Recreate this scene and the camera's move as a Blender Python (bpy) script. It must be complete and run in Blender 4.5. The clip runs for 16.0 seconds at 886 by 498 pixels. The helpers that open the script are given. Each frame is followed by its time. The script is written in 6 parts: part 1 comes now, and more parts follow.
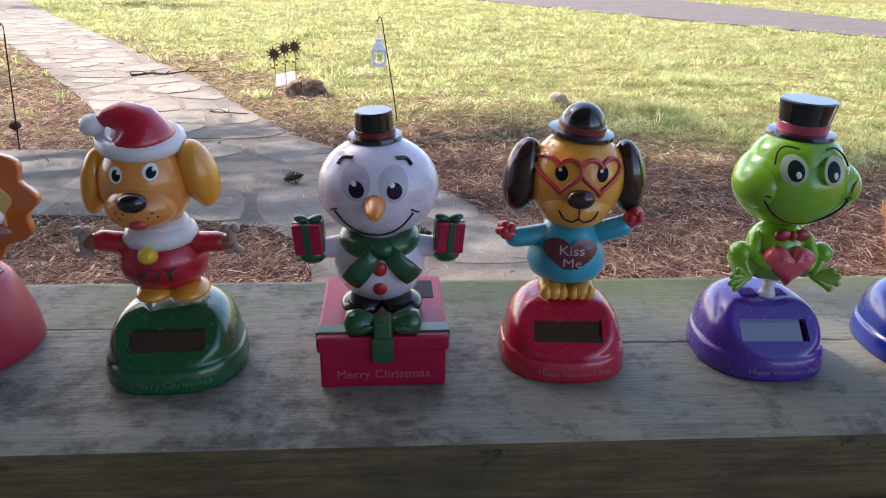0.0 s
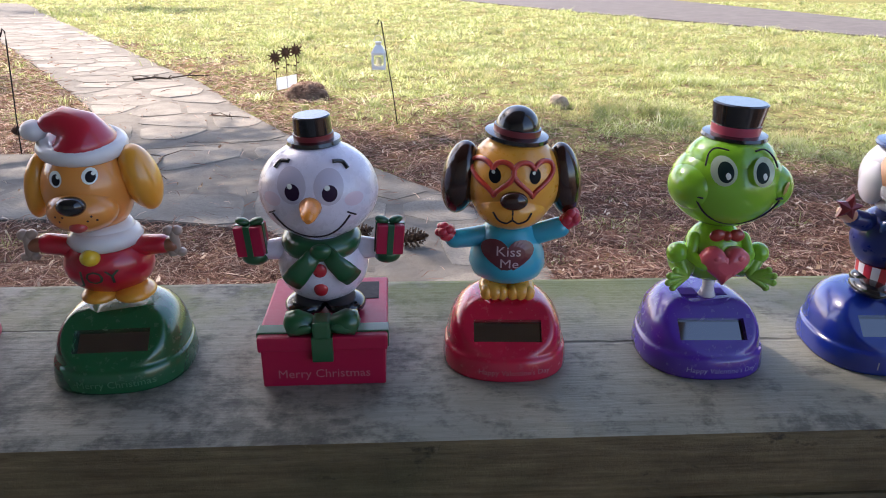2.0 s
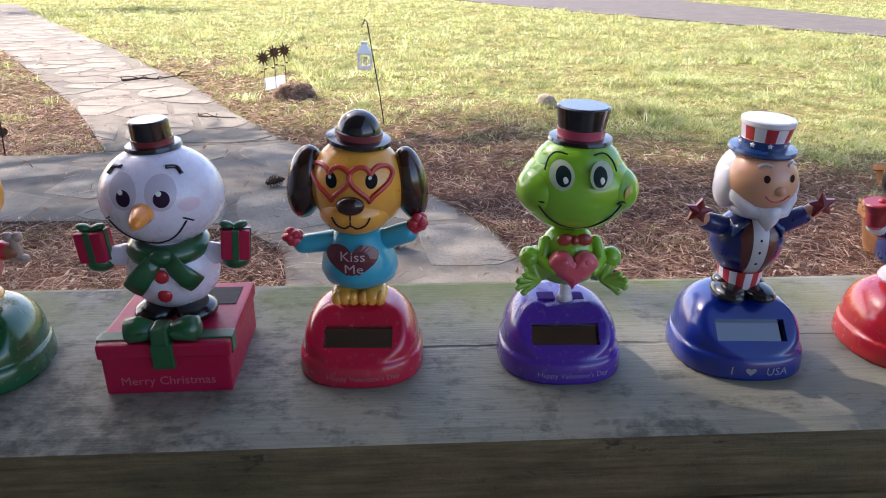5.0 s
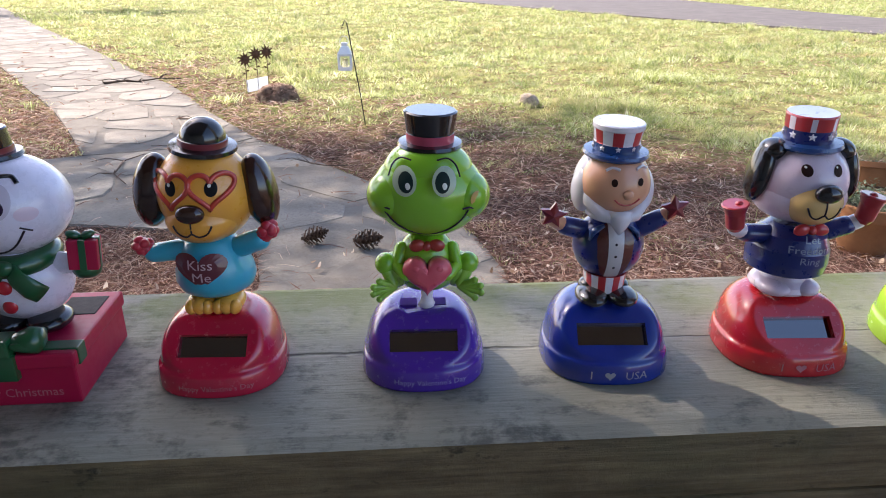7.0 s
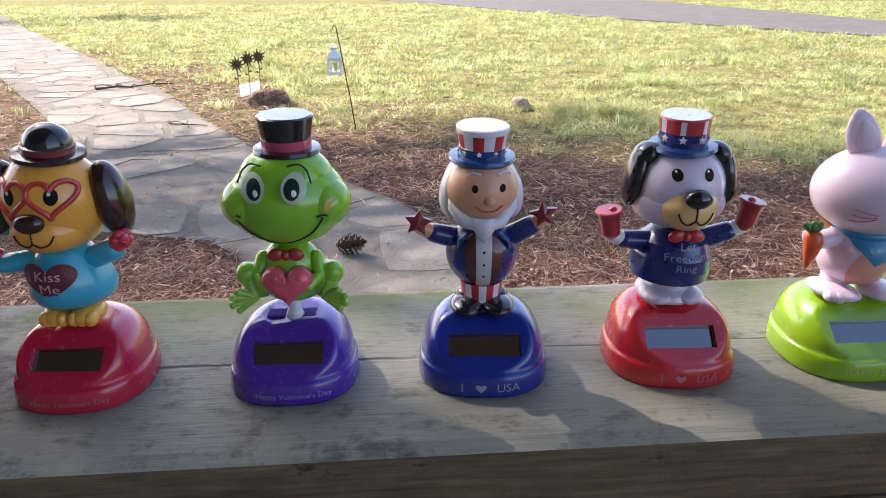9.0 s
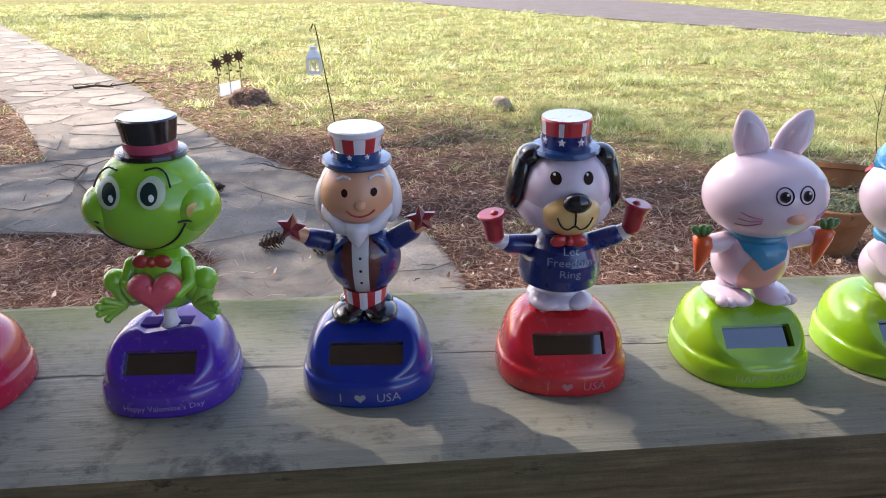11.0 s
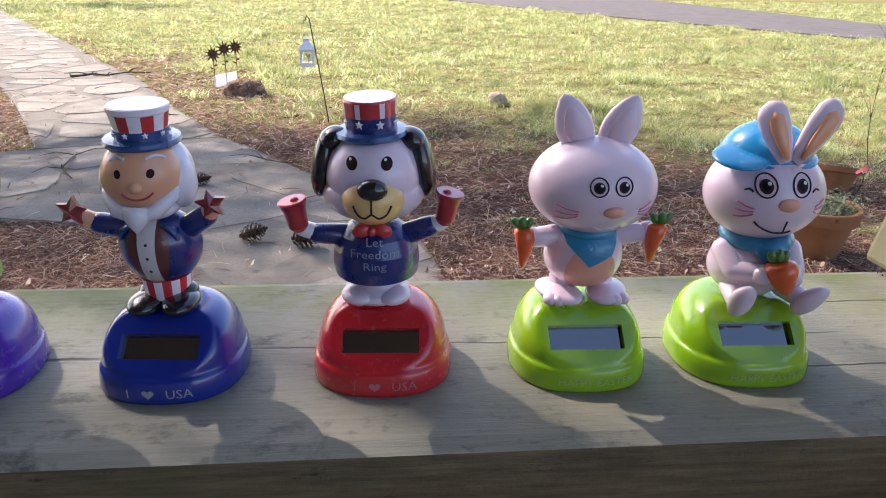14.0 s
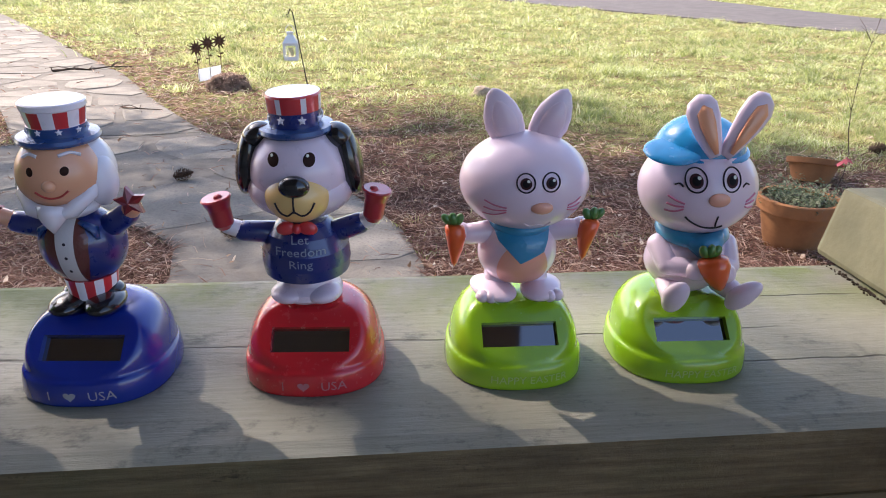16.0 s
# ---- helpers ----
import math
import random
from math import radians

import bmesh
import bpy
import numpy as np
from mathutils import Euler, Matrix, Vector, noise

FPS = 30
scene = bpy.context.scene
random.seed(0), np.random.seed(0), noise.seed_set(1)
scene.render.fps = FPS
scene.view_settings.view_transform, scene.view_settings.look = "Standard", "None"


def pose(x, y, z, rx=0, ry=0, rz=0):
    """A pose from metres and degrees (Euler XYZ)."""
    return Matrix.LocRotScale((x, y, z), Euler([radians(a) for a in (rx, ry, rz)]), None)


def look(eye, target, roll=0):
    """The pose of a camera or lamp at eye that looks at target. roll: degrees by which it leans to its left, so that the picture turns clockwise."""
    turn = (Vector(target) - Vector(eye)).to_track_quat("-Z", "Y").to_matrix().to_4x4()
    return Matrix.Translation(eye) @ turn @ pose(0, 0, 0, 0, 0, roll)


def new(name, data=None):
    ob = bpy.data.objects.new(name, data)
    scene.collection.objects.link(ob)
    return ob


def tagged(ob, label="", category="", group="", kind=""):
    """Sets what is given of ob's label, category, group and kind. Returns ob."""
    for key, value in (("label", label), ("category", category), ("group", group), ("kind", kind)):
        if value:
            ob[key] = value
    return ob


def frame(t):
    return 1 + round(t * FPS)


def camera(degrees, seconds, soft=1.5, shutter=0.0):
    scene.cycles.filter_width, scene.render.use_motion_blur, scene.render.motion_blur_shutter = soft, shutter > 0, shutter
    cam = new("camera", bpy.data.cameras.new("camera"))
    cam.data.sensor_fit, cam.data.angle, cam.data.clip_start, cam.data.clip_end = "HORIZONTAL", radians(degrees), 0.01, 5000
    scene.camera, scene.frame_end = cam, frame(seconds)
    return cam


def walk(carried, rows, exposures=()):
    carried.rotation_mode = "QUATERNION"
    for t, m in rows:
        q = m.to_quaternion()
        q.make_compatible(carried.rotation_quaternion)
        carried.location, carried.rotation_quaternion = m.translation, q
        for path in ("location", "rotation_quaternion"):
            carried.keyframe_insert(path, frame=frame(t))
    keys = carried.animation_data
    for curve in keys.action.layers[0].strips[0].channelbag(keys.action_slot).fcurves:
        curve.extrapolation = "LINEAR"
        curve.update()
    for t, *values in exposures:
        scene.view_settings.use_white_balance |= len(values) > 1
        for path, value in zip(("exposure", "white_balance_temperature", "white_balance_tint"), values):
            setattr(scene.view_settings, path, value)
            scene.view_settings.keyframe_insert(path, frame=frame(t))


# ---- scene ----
cam = camera(66.0, 16.0, 1.0)
PATH = [
    (0, (-0.044, -0.225, 0.178), (0.078, 1.621, -0.581), 1.0),
    (0.5, (-0.036, -0.226, 0.177), (0.079, 1.621, -0.583), 0.8),
    (1, (-0.029, -0.227, 0.177), (0.076, 1.621, -0.581), 0.5),
    (1.5, (-0.027, -0.231, 0.179), (0.085, 1.62, -0.57), 0.8),
    (2, (-0.014, -0.232, 0.18), (0.094, 1.618, -0.573), 0.6),
    (2.5, (-0.006, -0.234, 0.181), (0.101, 1.618, -0.567), 1.0),
    (3, (0.007, -0.236, 0.181), (0.122, 1.616, -0.566), 0.7),
    (3.5, (0.018, -0.235, 0.181), (0.127, 1.616, -0.568), 0.5),
    (4, (0.03, -0.234, 0.181), (0.142, 1.616, -0.57), 0.5),
    (6.5, (0.103, -0.232, 0.184), (0.235, 1.614, -0.572), 0.2),
    (7, (0.121, -0.233, 0.184), (0.261, 1.614, -0.57), 0.1),
    (7.5, (0.137, -0.237, 0.186), (0.266, 1.613, -0.563), -0.2),
    (8, (0.153, -0.236, 0.185), (0.283, 1.614, -0.564), -0.3),
    (8.5, (0.17, -0.229, 0.182), (0.3, 1.619, -0.571), -0.6),
    (9, (0.184, -0.227, 0.182), (0.325, 1.624, -0.562), -0.2),
    (11.5, (0.253, -0.219, 0.18), (0.433, 1.628, -0.568), -0.1),
    (12, (0.275, -0.217, 0.178), (0.447, 1.627, -0.577), -0.4),
    (12.5, (0.291, -0.217, 0.177), (0.468, 1.627, -0.577), 0.1),
    (13, (0.301, -0.218, 0.175), (0.478, 1.628, -0.573), 0.7),
    (13.5, (0.311, -0.213, 0.172), (0.495, 1.628, -0.586), 1.0),
    (14, (0.322, -0.212, 0.172), (0.489, 1.632, -0.585), 1.0),
    (14.5, (0.331, -0.212, 0.171), (0.511, 1.628, -0.592), 1.0),
    (15, (0.339, -0.212, 0.172), (0.525, 1.626, -0.593), 0.9),
    (15.5, (0.343, -0.211, 0.173), (0.539, 1.627, -0.59), 1.1),
    (16, (0.348, -0.21, 0.172), (0.545, 1.625, -0.601), 1.0),
]
walk(cam, [(t, look(eye, target, roll)) for t, eye, target, roll in PATH], [(0, 1.46, 6300, 19), (9, 1.50, 6300, 19), (12.5, 1.38, 6300, 19), (16, 1.37, 6300, 19)])


# ---- light ----
def sky_light():
    w = bpy.data.worlds.new("sky")
    scene.world = w
    w.use_nodes = True
    nt = w.node_tree
    bg = nt.nodes["Background"]
    sky = nt.nodes.new("ShaderNodeTexSky")
    sky.sky_type = 'NISHITA'
    sky.sun_disc = False
    sky.sun_elevation = radians(40)
    sky.sun_rotation = radians(-43)
    sky.dust_density = 1.5
    nt.links.new(sky.outputs[0], bg.inputs[0])
    bg.inputs[1].default_value = 0.135


sky_light()
sun = new("sun", bpy.data.lights.new("sun", 'SUN'))
sun.data.energy, sun.data.angle, sun.data.color = 5.0, radians(0.6), (1, 0.895, 0.76)
sun.matrix_world = look((-6.7, 7.3, 8.3), (0, 0, 0))

GROUND = -0.85


# ---- materials ----
def shader(name):
    m = bpy.data.materials.new(name)
    m.use_nodes = True
    nt = m.node_tree
    return m, nt, nt.nodes["Principled BSDF"]


def node(nt, kind, **sockets):
    n = nt.nodes.new(kind)
    for k, v in sockets.items():
        n.inputs[k.replace("_", " ")].default_value = v
    return n


def coords(nt, scale=(1, 1, 1), which="Object"):
    tc = nt.nodes.new("ShaderNodeTexCoord")
    mp = nt.nodes.new("ShaderNodeMapping")
    mp.inputs["Scale"].default_value = scale
    nt.links.new(tc.outputs[which], mp.inputs[0])
    return mp.outputs[0]


def noise_tex(nt, vec, scale, detail=6.0, rough=0.6):
    n = node(nt, "ShaderNodeTexNoise", Scale=scale, Detail=detail, Roughness=rough)
    nt.links.new(vec, n.inputs["Vector"])
    return n.outputs["Fac"]


def ramp(nt, fac, stops):
    r = nt.nodes.new("ShaderNodeValToRGB")
    el = r.color_ramp.elements
    while len(el) < len(stops):
        el.new(0.5)
    for e, (p, c) in zip(el, stops):
        e.position = p
        e.color = (*c, 1) if len(c) == 3 else c
    nt.links.new(fac, r.inputs[0])
    return r.outputs[0]


def grey(nt, fac, lo, hi, a=0.0, b=1.0):
    r = nt.nodes.new("ShaderNodeMapRange")
    for k, v in (("From Min", lo), ("From Max", hi), ("To Min", a), ("To Max", b)):
        r.inputs[k].default_value = v
    r.clamp = True
    nt.links.new(fac, r.inputs[0])
    return r.outputs[0]


def mix(nt, fac, a, b, blend='MIX'):
    n = nt.nodes.new("ShaderNodeMix")
    n.data_type, n.blend_type = 'RGBA', blend
    for sock, v in ((n.inputs[0], fac), (n.inputs[6], a), (n.inputs[7], b)):
        if hasattr(v, "links"):
            nt.links.new(v, sock)
        elif isinstance(v, (int, float)):
            sock.default_value = v
        else:
            sock.default_value = (*v, 1)
    return n.outputs[2]


def calc(nt, op, a, b=0.0, c=None):
    n = nt.nodes.new("ShaderNodeMath")
    n.operation = op
    for k, v in enumerate((a, b, c)):
        if v is None:
            continue
        if hasattr(v, "links"):
            nt.links.new(v, n.inputs[k])
        else:
            n.inputs[k].default_value = v
    return n.outputs[0]


def bump(nt, b, height, strength=0.4, dist=0.002):
    n = node(nt, "ShaderNodeBump", Strength=strength, Distance=dist)
    nt.links.new(height, n.inputs["Height"])
    nt.links.new(n.outputs[0], b.inputs["Normal"])


def plastic(name, col, rough=0.28, wear=0.035):
    """Moulded toy plastic with faint mould marks and handling scuffs."""
    m, nt, b = shader(name)
    v = coords(nt)
    n = noise_tex(nt, v, 70, 4)
    dark = tuple(c * (1 - wear) for c in col)
    nt.links.new(mix(nt, grey(nt, n, 0.35, 0.7), dark, col), b.inputs["Base Color"])
    f = noise_tex(nt, v, 260, 3)
    nt.links.new(grey(nt, f, 0.3, 0.75, rough * 0.85, rough * 1.2), b.inputs["Roughness"])
    bump(nt, b, n, 0.04, 0.0004)
    b.inputs["Coat Weight"].default_value = 0.0 if name in ("ink", "iris", "ink_brown", "plum", "pupil", "line", "gift_red", "coral_base") else 0.7
    b.inputs["Coat Roughness"].default_value = 0.07
    if name in ("ink", "iris", "ink_brown", "plum", "pupil", "line"):
        b.inputs["Specular IOR Level"].default_value = 0.15
    return m


def rough_stuff(name, stops, scale=8.0, rough=0.9, bump_scale=40.0, bump_d=0.004, random_per="", stretch=(1, 1, 1)):
    m, nt, b = shader(name)
    v = coords(nt, stretch)
    n = noise_tex(nt, v, scale, 8)
    col = ramp(nt, n, stops)
    if random_per:
        if random_per == "object":
            r = nt.nodes.new("ShaderNodeObjectInfo").outputs["Random"]
        else:
            r = nt.nodes.new("ShaderNodeNewGeometry").outputs["Random Per Island"]
        k = grey(nt, r, 0, 1, 0.78, 1.2)
        comb = nt.nodes.new("ShaderNodeCombineColor")
        for s in range(3):
            nt.links.new(k, comb.inputs[s])
        col = mix(nt, 1.0, col, comb.outputs[0], 'MULTIPLY')
    nt.links.new(col, b.inputs["Base Color"])
    b.inputs["Roughness"].default_value = rough
    b.inputs["Specular IOR Level"].default_value = 0.25
    bump(nt, b, noise_tex(nt, v, bump_scale, 5), 0.6, bump_d)
    return m


def ledge_paint():
    """Old grey-green paint over wood: grain along the plank, mildew, moss, flaked ends and split lines."""
    m, nt, b = shader("weathered_ledge_paint")
    v = coords(nt)
    grain = noise_tex(nt, coords(nt, (6, 90, 90)), 5, 8, 0.65)
    big = noise_tex(nt, coords(nt, (1, 1.7, 1)), 10, 8, 0.66)
    big.node.inputs["Distortion"].default_value = 1.2
    fine = noise_tex(nt, v, 120, 6, 0.7)
    sep = nt.nodes.new("ShaderNodeSeparateXYZ")
    nt.links.new(v, sep.inputs[0])
    x, y = sep.outputs[0], sep.outputs[1]
    base = mix(nt, grey(nt, grain, 0.3, 0.7), (0.235, 0.231, 0.182), (0.325, 0.317, 0.25))
    # yellower towards the pier, and darkened there to offset the sun; dirt thins too
    toward_pier = grey(nt, x, 0.0, 0.6)
    base = mix(nt, calc(nt, 'MULTIPLY', toward_pier, 0.6), base, (0.20, 0.192, 0.142))
    dirt = calc(nt, 'ADD', big, calc(nt, 'MULTIPLY', calc(nt, 'SUBTRACT', fine, 0.5), 0.55))
    dirt = calc(nt, 'SUBTRACT', dirt, calc(nt, 'MULTIPLY', grey(nt, x, -0.05, 0.40), 0.17))
    base = mix(nt, grey(nt, dirt, 0.47, 0.62, 0, 0.62), base, (0.042, 0.041, 0.036))
    speck = noise_tex(nt, coords(nt, (1, 1.6, 1)), 45, 6, 0.75)
    base = mix(nt, grey(nt, calc(nt, 'SUBTRACT', speck, calc(nt, 'MULTIPLY', toward_pier, 0.06)), 0.51, 0.64, 0, 0.62), base, (0.05, 0.049, 0.042))
    # bare, pale scuffs along the grain
    scuff = noise_tex(nt, coords(nt, (14, 60, 40)), 4, 5, 0.7)
    base = mix(nt, grey(nt, scuff, 0.62, 0.72, 0, 0.45), base, (0.33, 0.315, 0.28))
    # moss along the outer edge
    edge = grey(nt, y, 0.080, 0.15)
    patch = noise_tex(nt, v, 14, 5)
    moss = calc(nt, 'MULTIPLY', edge, grey(nt, calc(nt, 'ADD', patch, calc(nt, 'MULTIPLY', calc(nt, 'MULTIPLY', grey(nt, x, 0.26, 0.12), grey(nt, x, -0.06, 0.02)), 0.17)), 0.44, 0.60))
    base = mix(nt, calc(nt, 'MULTIPLY', moss, 0.85), base, (0.17, 0.195, 0.05))
    # split lines in the wood, running with the grain
    wob = calc(nt, 'MULTIPLY', calc(nt, 'SUBTRACT', noise_tex(nt, coords(nt, (1, 0, 0)), 30, 3), 0.5), 0.006)
    split = None
    for y0, x0, x1, w in ((0.0775, 0.035, 0.20, 0.0011), (0.083, 0.25, 0.56, 0.0006), (0.118, 0.50, 0.63, 0.0006),
                          (0.052, 0.50, 0.64, 0.0006), (0.10, -0.36, -0.17, 0.0008)):
        d = calc(nt, 'ABSOLUTE', calc(nt, 'ADD', calc(nt, 'SUBTRACT', y, y0), wob))
        line = grey(nt, d, w * 0.5, w * 1.6, 1, 0)
        line = calc(nt, 'MULTIPLY', line, calc(nt, 'MULTIPLY', grey(nt, x, x0, x0 + 0.02), grey(nt, x, x1 - 0.02, x1, 1, 0)))
        split = line if split is None else calc(nt, 'MAXIMUM', split, line)
    base = mix(nt, calc(nt, 'MULTIPLY', split, 0.65), base, (0.03, 0.03, 0.025))
    nt.links.new(base, b.inputs["Base Color"])
    nt.links.new(grey(nt, fine, 0.3, 0.7, 0.5, 0.75), b.inputs["Roughness"])
    b.inputs["Specular IOR Level"].default_value = 0.35
    h = calc(nt, 'SUBTRACT', calc(nt, 'ADD', grain, calc(nt, 'MULTIPLY', fine, 0.6)), calc(nt, 'MULTIPLY', split, 2.0))
    bump(nt, b, h, 0.55, 0.0012)
    return m


def ground_soil():
    """Lawn soil, thatch and pine straw by place; the blades and needles lie on it as geometry."""
    m, nt, b = shader("lawn_soil")
    v = coords(nt)
    sep = nt.nodes.new("ShaderNodeSeparateXYZ")
    nt.links.new(v, sep.inputs[0])
    n1 = noise_tex(nt, v, 0.7, 5)
    n2 = noise_tex(nt, v, 9, 7, 0.7)
    n3 = noise_tex(nt, v, 60, 5, 0.7)
    grassy = mix(nt, grey(nt, n2, 0.35, 0.65), (0.11, 0.105, 0.042), (0.31, 0.30, 0.11))
    straw = mix(nt, grey(nt, n2, 0.3, 0.7), (0.075, 0.042, 0.03), (0.20, 0.125, 0.085))
    where = calc(nt, 'ADD', sep.outputs[1], calc(nt, 'MULTIPLY', calc(nt, 'SUBTRACT', n1, 0.5), 5.0))
    f = grey(nt, calc(nt, 'ADD', where, calc(nt, 'MULTIPLY', sep.outputs[0], 0.35)), 3.4, 5.4)
    col = mix(nt, f, straw, grassy)
    col = mix(nt, grey(nt, n3, 0.4, 0.75, 0, 0.5), col, (0.05, 0.035, 0.02))
    nt.links.new(col, b.inputs["Base Color"])
    b.inputs["Roughness"].default_value = 1.0
    b.inputs["Specular IOR Level"].default_value = 0.05
    bump(nt, b, n3, 0.8, 0.02)
    return m


def blade_mat(name, a, c, d, thin=0.4):
    """Blades, needles and leaves: each its own tone, thin ones letting light through."""
    m, nt, b = shader(name)
    r = nt.nodes.new("ShaderNodeNewGeometry").outputs["Random Per Island"]
    col = ramp(nt, r, ((0.0, a), (0.55, c), (1.0, d)))
    nt.links.new(col, b.inputs["Base Color"])
    b.inputs["Roughness"].default_value = 0.6
    b.inputs["Specular IOR Level"].default_value = 0.2
    tr = nt.nodes.new("ShaderNodeBsdfTranslucent")
    nt.links.new(col, tr.inputs[0])
    mx = nt.nodes.new("ShaderNodeMixShader")
    mx.inputs[0].default_value = thin
    nt.links.new(b.outputs[0], mx.inputs[1])
    nt.links.new(tr.outputs[0], mx.inputs[2])
    nt.links.new(mx.outputs[0], nt.nodes["Material Output"].inputs[0])
    return m


def worn_board(name):
    """Old olive-brown paint on a board's edge: streaks along the grain, mildew, chips down to dark wood."""
    m, nt, b = shader(name)
    v = coords(nt)
    grain = noise_tex(nt, coords(nt, (5, 80, 80)), 4, 8, 0.68)
    big = noise_tex(nt, coords(nt, (0.8, 2.2, 2.2)), 11, 7, 0.68)
    fine = noise_tex(nt, v, 140, 6, 0.72)
    base = mix(nt, grey(nt, grain, 0.32, 0.68), (0.11, 0.078, 0.040), (0.255, 0.192, 0.10))
    base = mix(nt, grey(nt, big, 0.46, 0.68, 0, 0.7), base, (0.055, 0.042, 0.024))
    green = noise_tex(nt, coords(nt, (1, 1, 1.5)), 6, 4)
    base = mix(nt, grey(nt, green, 0.5, 0.68, 0, 0.45), base, (0.115, 0.12, 0.055))
    chips = noise_tex(nt, coords(nt, (1, 2, 2)), 38, 5, 0.7)
    base = mix(nt, grey(nt, chips, 0.62, 0.70, 0, 0.75), base, (0.022, 0.018, 0.012))
    base = mix(nt, grey(nt, fine, 0.62, 0.75, 0, 0.5), base, (0.27, 0.23, 0.15))
    nt.links.new(base, b.inputs["Base Color"])
    nt.links.new(grey(nt, fine, 0.3, 0.7, 0.55, 0.85), b.inputs["Roughness"])
    b.inputs["Specular IOR Level"].default_value = 0.3
    bump(nt, b, calc(nt, 'ADD', grain, calc(nt, 'MULTIPLY', fine, 0.7)), 0.7, 0.0015)
    return m


LEDGE = ledge_paint()
SOIL = ground_soil()
CREAM = rough_stuff("cream_pier_paint", ((0.3, (0.165, 0.155, 0.09)), (0.55, (0.23, 0.216, 0.13)), (0.8, (0.12, 0.114, 0.07))), 14, 0.6, 90, 0.001)
FASCIA = worn_board("brown_fascia_paint")
WALLPAINT = rough_stuff("house_wall_paint", ((0.3, (0.34, 0.33, 0.31)), (0.7, (0.40, 0.39, 0.37))), 3, 0.8, 30, 0.001)
CEILPAINT = rough_stuff("porch_ceiling_paint", ((0.3, (0.25, 0.24, 0.225)), (0.7, (0.31, 0.30, 0.285))), 3, 0.7, 30, 0.001)
DECK = rough_stuff("porch_deck_paint", ((0.3, (0.21, 0.20, 0.19)), (0.7, (0.30, 0.29, 0.275))), 6, 0.7, 50, 0.001)
def flagstone_mat():
    """Tan-grey flagstone: a tone for each stone, lichen blotches and dark grit."""
    m = rough_stuff("flagstone", ((0.25, (0.125, 0.108, 0.086)), (0.5, (0.20, 0.177, 0.142)), (0.75, (0.27, 0.243, 0.198))), 5, 0.85, 45, 0.006, "object")
    nt = m.node_tree
    b = nt.nodes["Principled BSDF"]
    col = b.inputs["Base Color"].links[0].from_socket
    v = coords(nt)
    grit = noise_tex(nt, v, 75, 6, 0.75)
    col = mix(nt, grey(nt, grit, 0.5, 0.68, 0, 0.6), col, (0.085, 0.075, 0.062))
    blot = noise_tex(nt, v, 11, 6, 0.7)
    col = mix(nt, grey(nt, blot, 0.56, 0.68, 0, 0.5), col, (0.12, 0.11, 0.095))
    nt.links.new(col, b.inputs["Base Color"])
    return m


STONE = flagstone_mat()
MORTAR = rough_stuff("mortar", ((0.3, (0.115, 0.101, 0.082)), (0.6, (0.17, 0.152, 0.125)), (0.8, (0.09, 0.077, 0.061))), 10, 0.95, 80, 0.004)
ASPHALT = rough_stuff("asphalt", ((0.3, (0.085, 0.075, 0.070)), (0.7, (0.13, 0.116, 0.108))), 3, 0.9, 50, 0.004)
def lawn_blades():
    """Grass: green and dry straw in drifts, each blade a little different."""
    m = blade_mat("grass_blades", (0.19, 0.25, 0.065), (0.60, 0.64, 0.25), (0.97, 0.96, 0.72), 0.58)
    nt = m.node_tree
    b, tr = nt.nodes["Principled BSDF"], [n for n in nt.nodes if n.type == 'BSDF_TRANSLUCENT'][0]
    fresh = b.inputs["Base Color"].links[0].from_socket
    n = noise_tex(nt, coords(nt), 1.7, 5, 0.65)
    r = nt.nodes.new("ShaderNodeNewGeometry").outputs["Random Per Island"]
    k = grey(nt, calc(nt, 'ADD', n, calc(nt, 'MULTIPLY', r, 0.25)), 0.60, 0.86)
    col = mix(nt, k, fresh, (0.50, 0.40, 0.21))
    # clumps of darker, bluer grass among the pale ones
    clump = noise_tex(nt, coords(nt, (1, 0.8, 1)), 4.2, 4, 0.7)
    col = mix(nt, grey(nt, calc(nt, 'ADD', clump, calc(nt, 'MULTIPLY', r, 0.12)), 0.56, 0.68, 0, 0.65), col, (0.12, 0.17, 0.055))
    for sock in (b.inputs["Base Color"], tr.inputs[0]):
        nt.links.new(col, sock)
    return m


GRASS = lawn_blades()
NEEDLES = blade_mat("pine_needles", (0.095, 0.042, 0.030), (0.285, 0.148, 0.104), (0.66, 0.49, 0.37))
LITTER = blade_mat("dry_leaves", (0.20, 0.11, 0.06), (0.42, 0.28, 0.17), (0.70, 0.60, 0.48))
BARK = rough_stuff("bark", ((0.3, (0.05, 0.035, 0.025)), (0.7, (0.14, 0.1, 0.075))), 20, 0.95, 60, 0.01)
FOLIAGE = blade_mat("foliage", (0.03, 0.05, 0.015), (0.06, 0.10, 0.03), (0.09, 0.12, 0.04))
CLAY = rough_stuff("terracotta", ((0.3, (0.20, 0.085, 0.034)), (0.55, (0.28, 0.125, 0.05)), (0.8, (0.17, 0.105, 0.066))), 9, 0.8, 80, 0.001)
POTSOIL = rough_stuff("potting_soil", ((0.3, (0.03, 0.022, 0.015)), (0.7, (0.09, 0.07, 0.05))), 30, 1.0, 90, 0.006)
MOUND = rough_stuff("straw_mound", ((0.3, (0.07, 0.045, 0.03)), (0.5, (0.17, 0.11, 0.075)), (0.75, (0.32, 0.22, 0.14))), 24, 1.0, 60, 0.012)
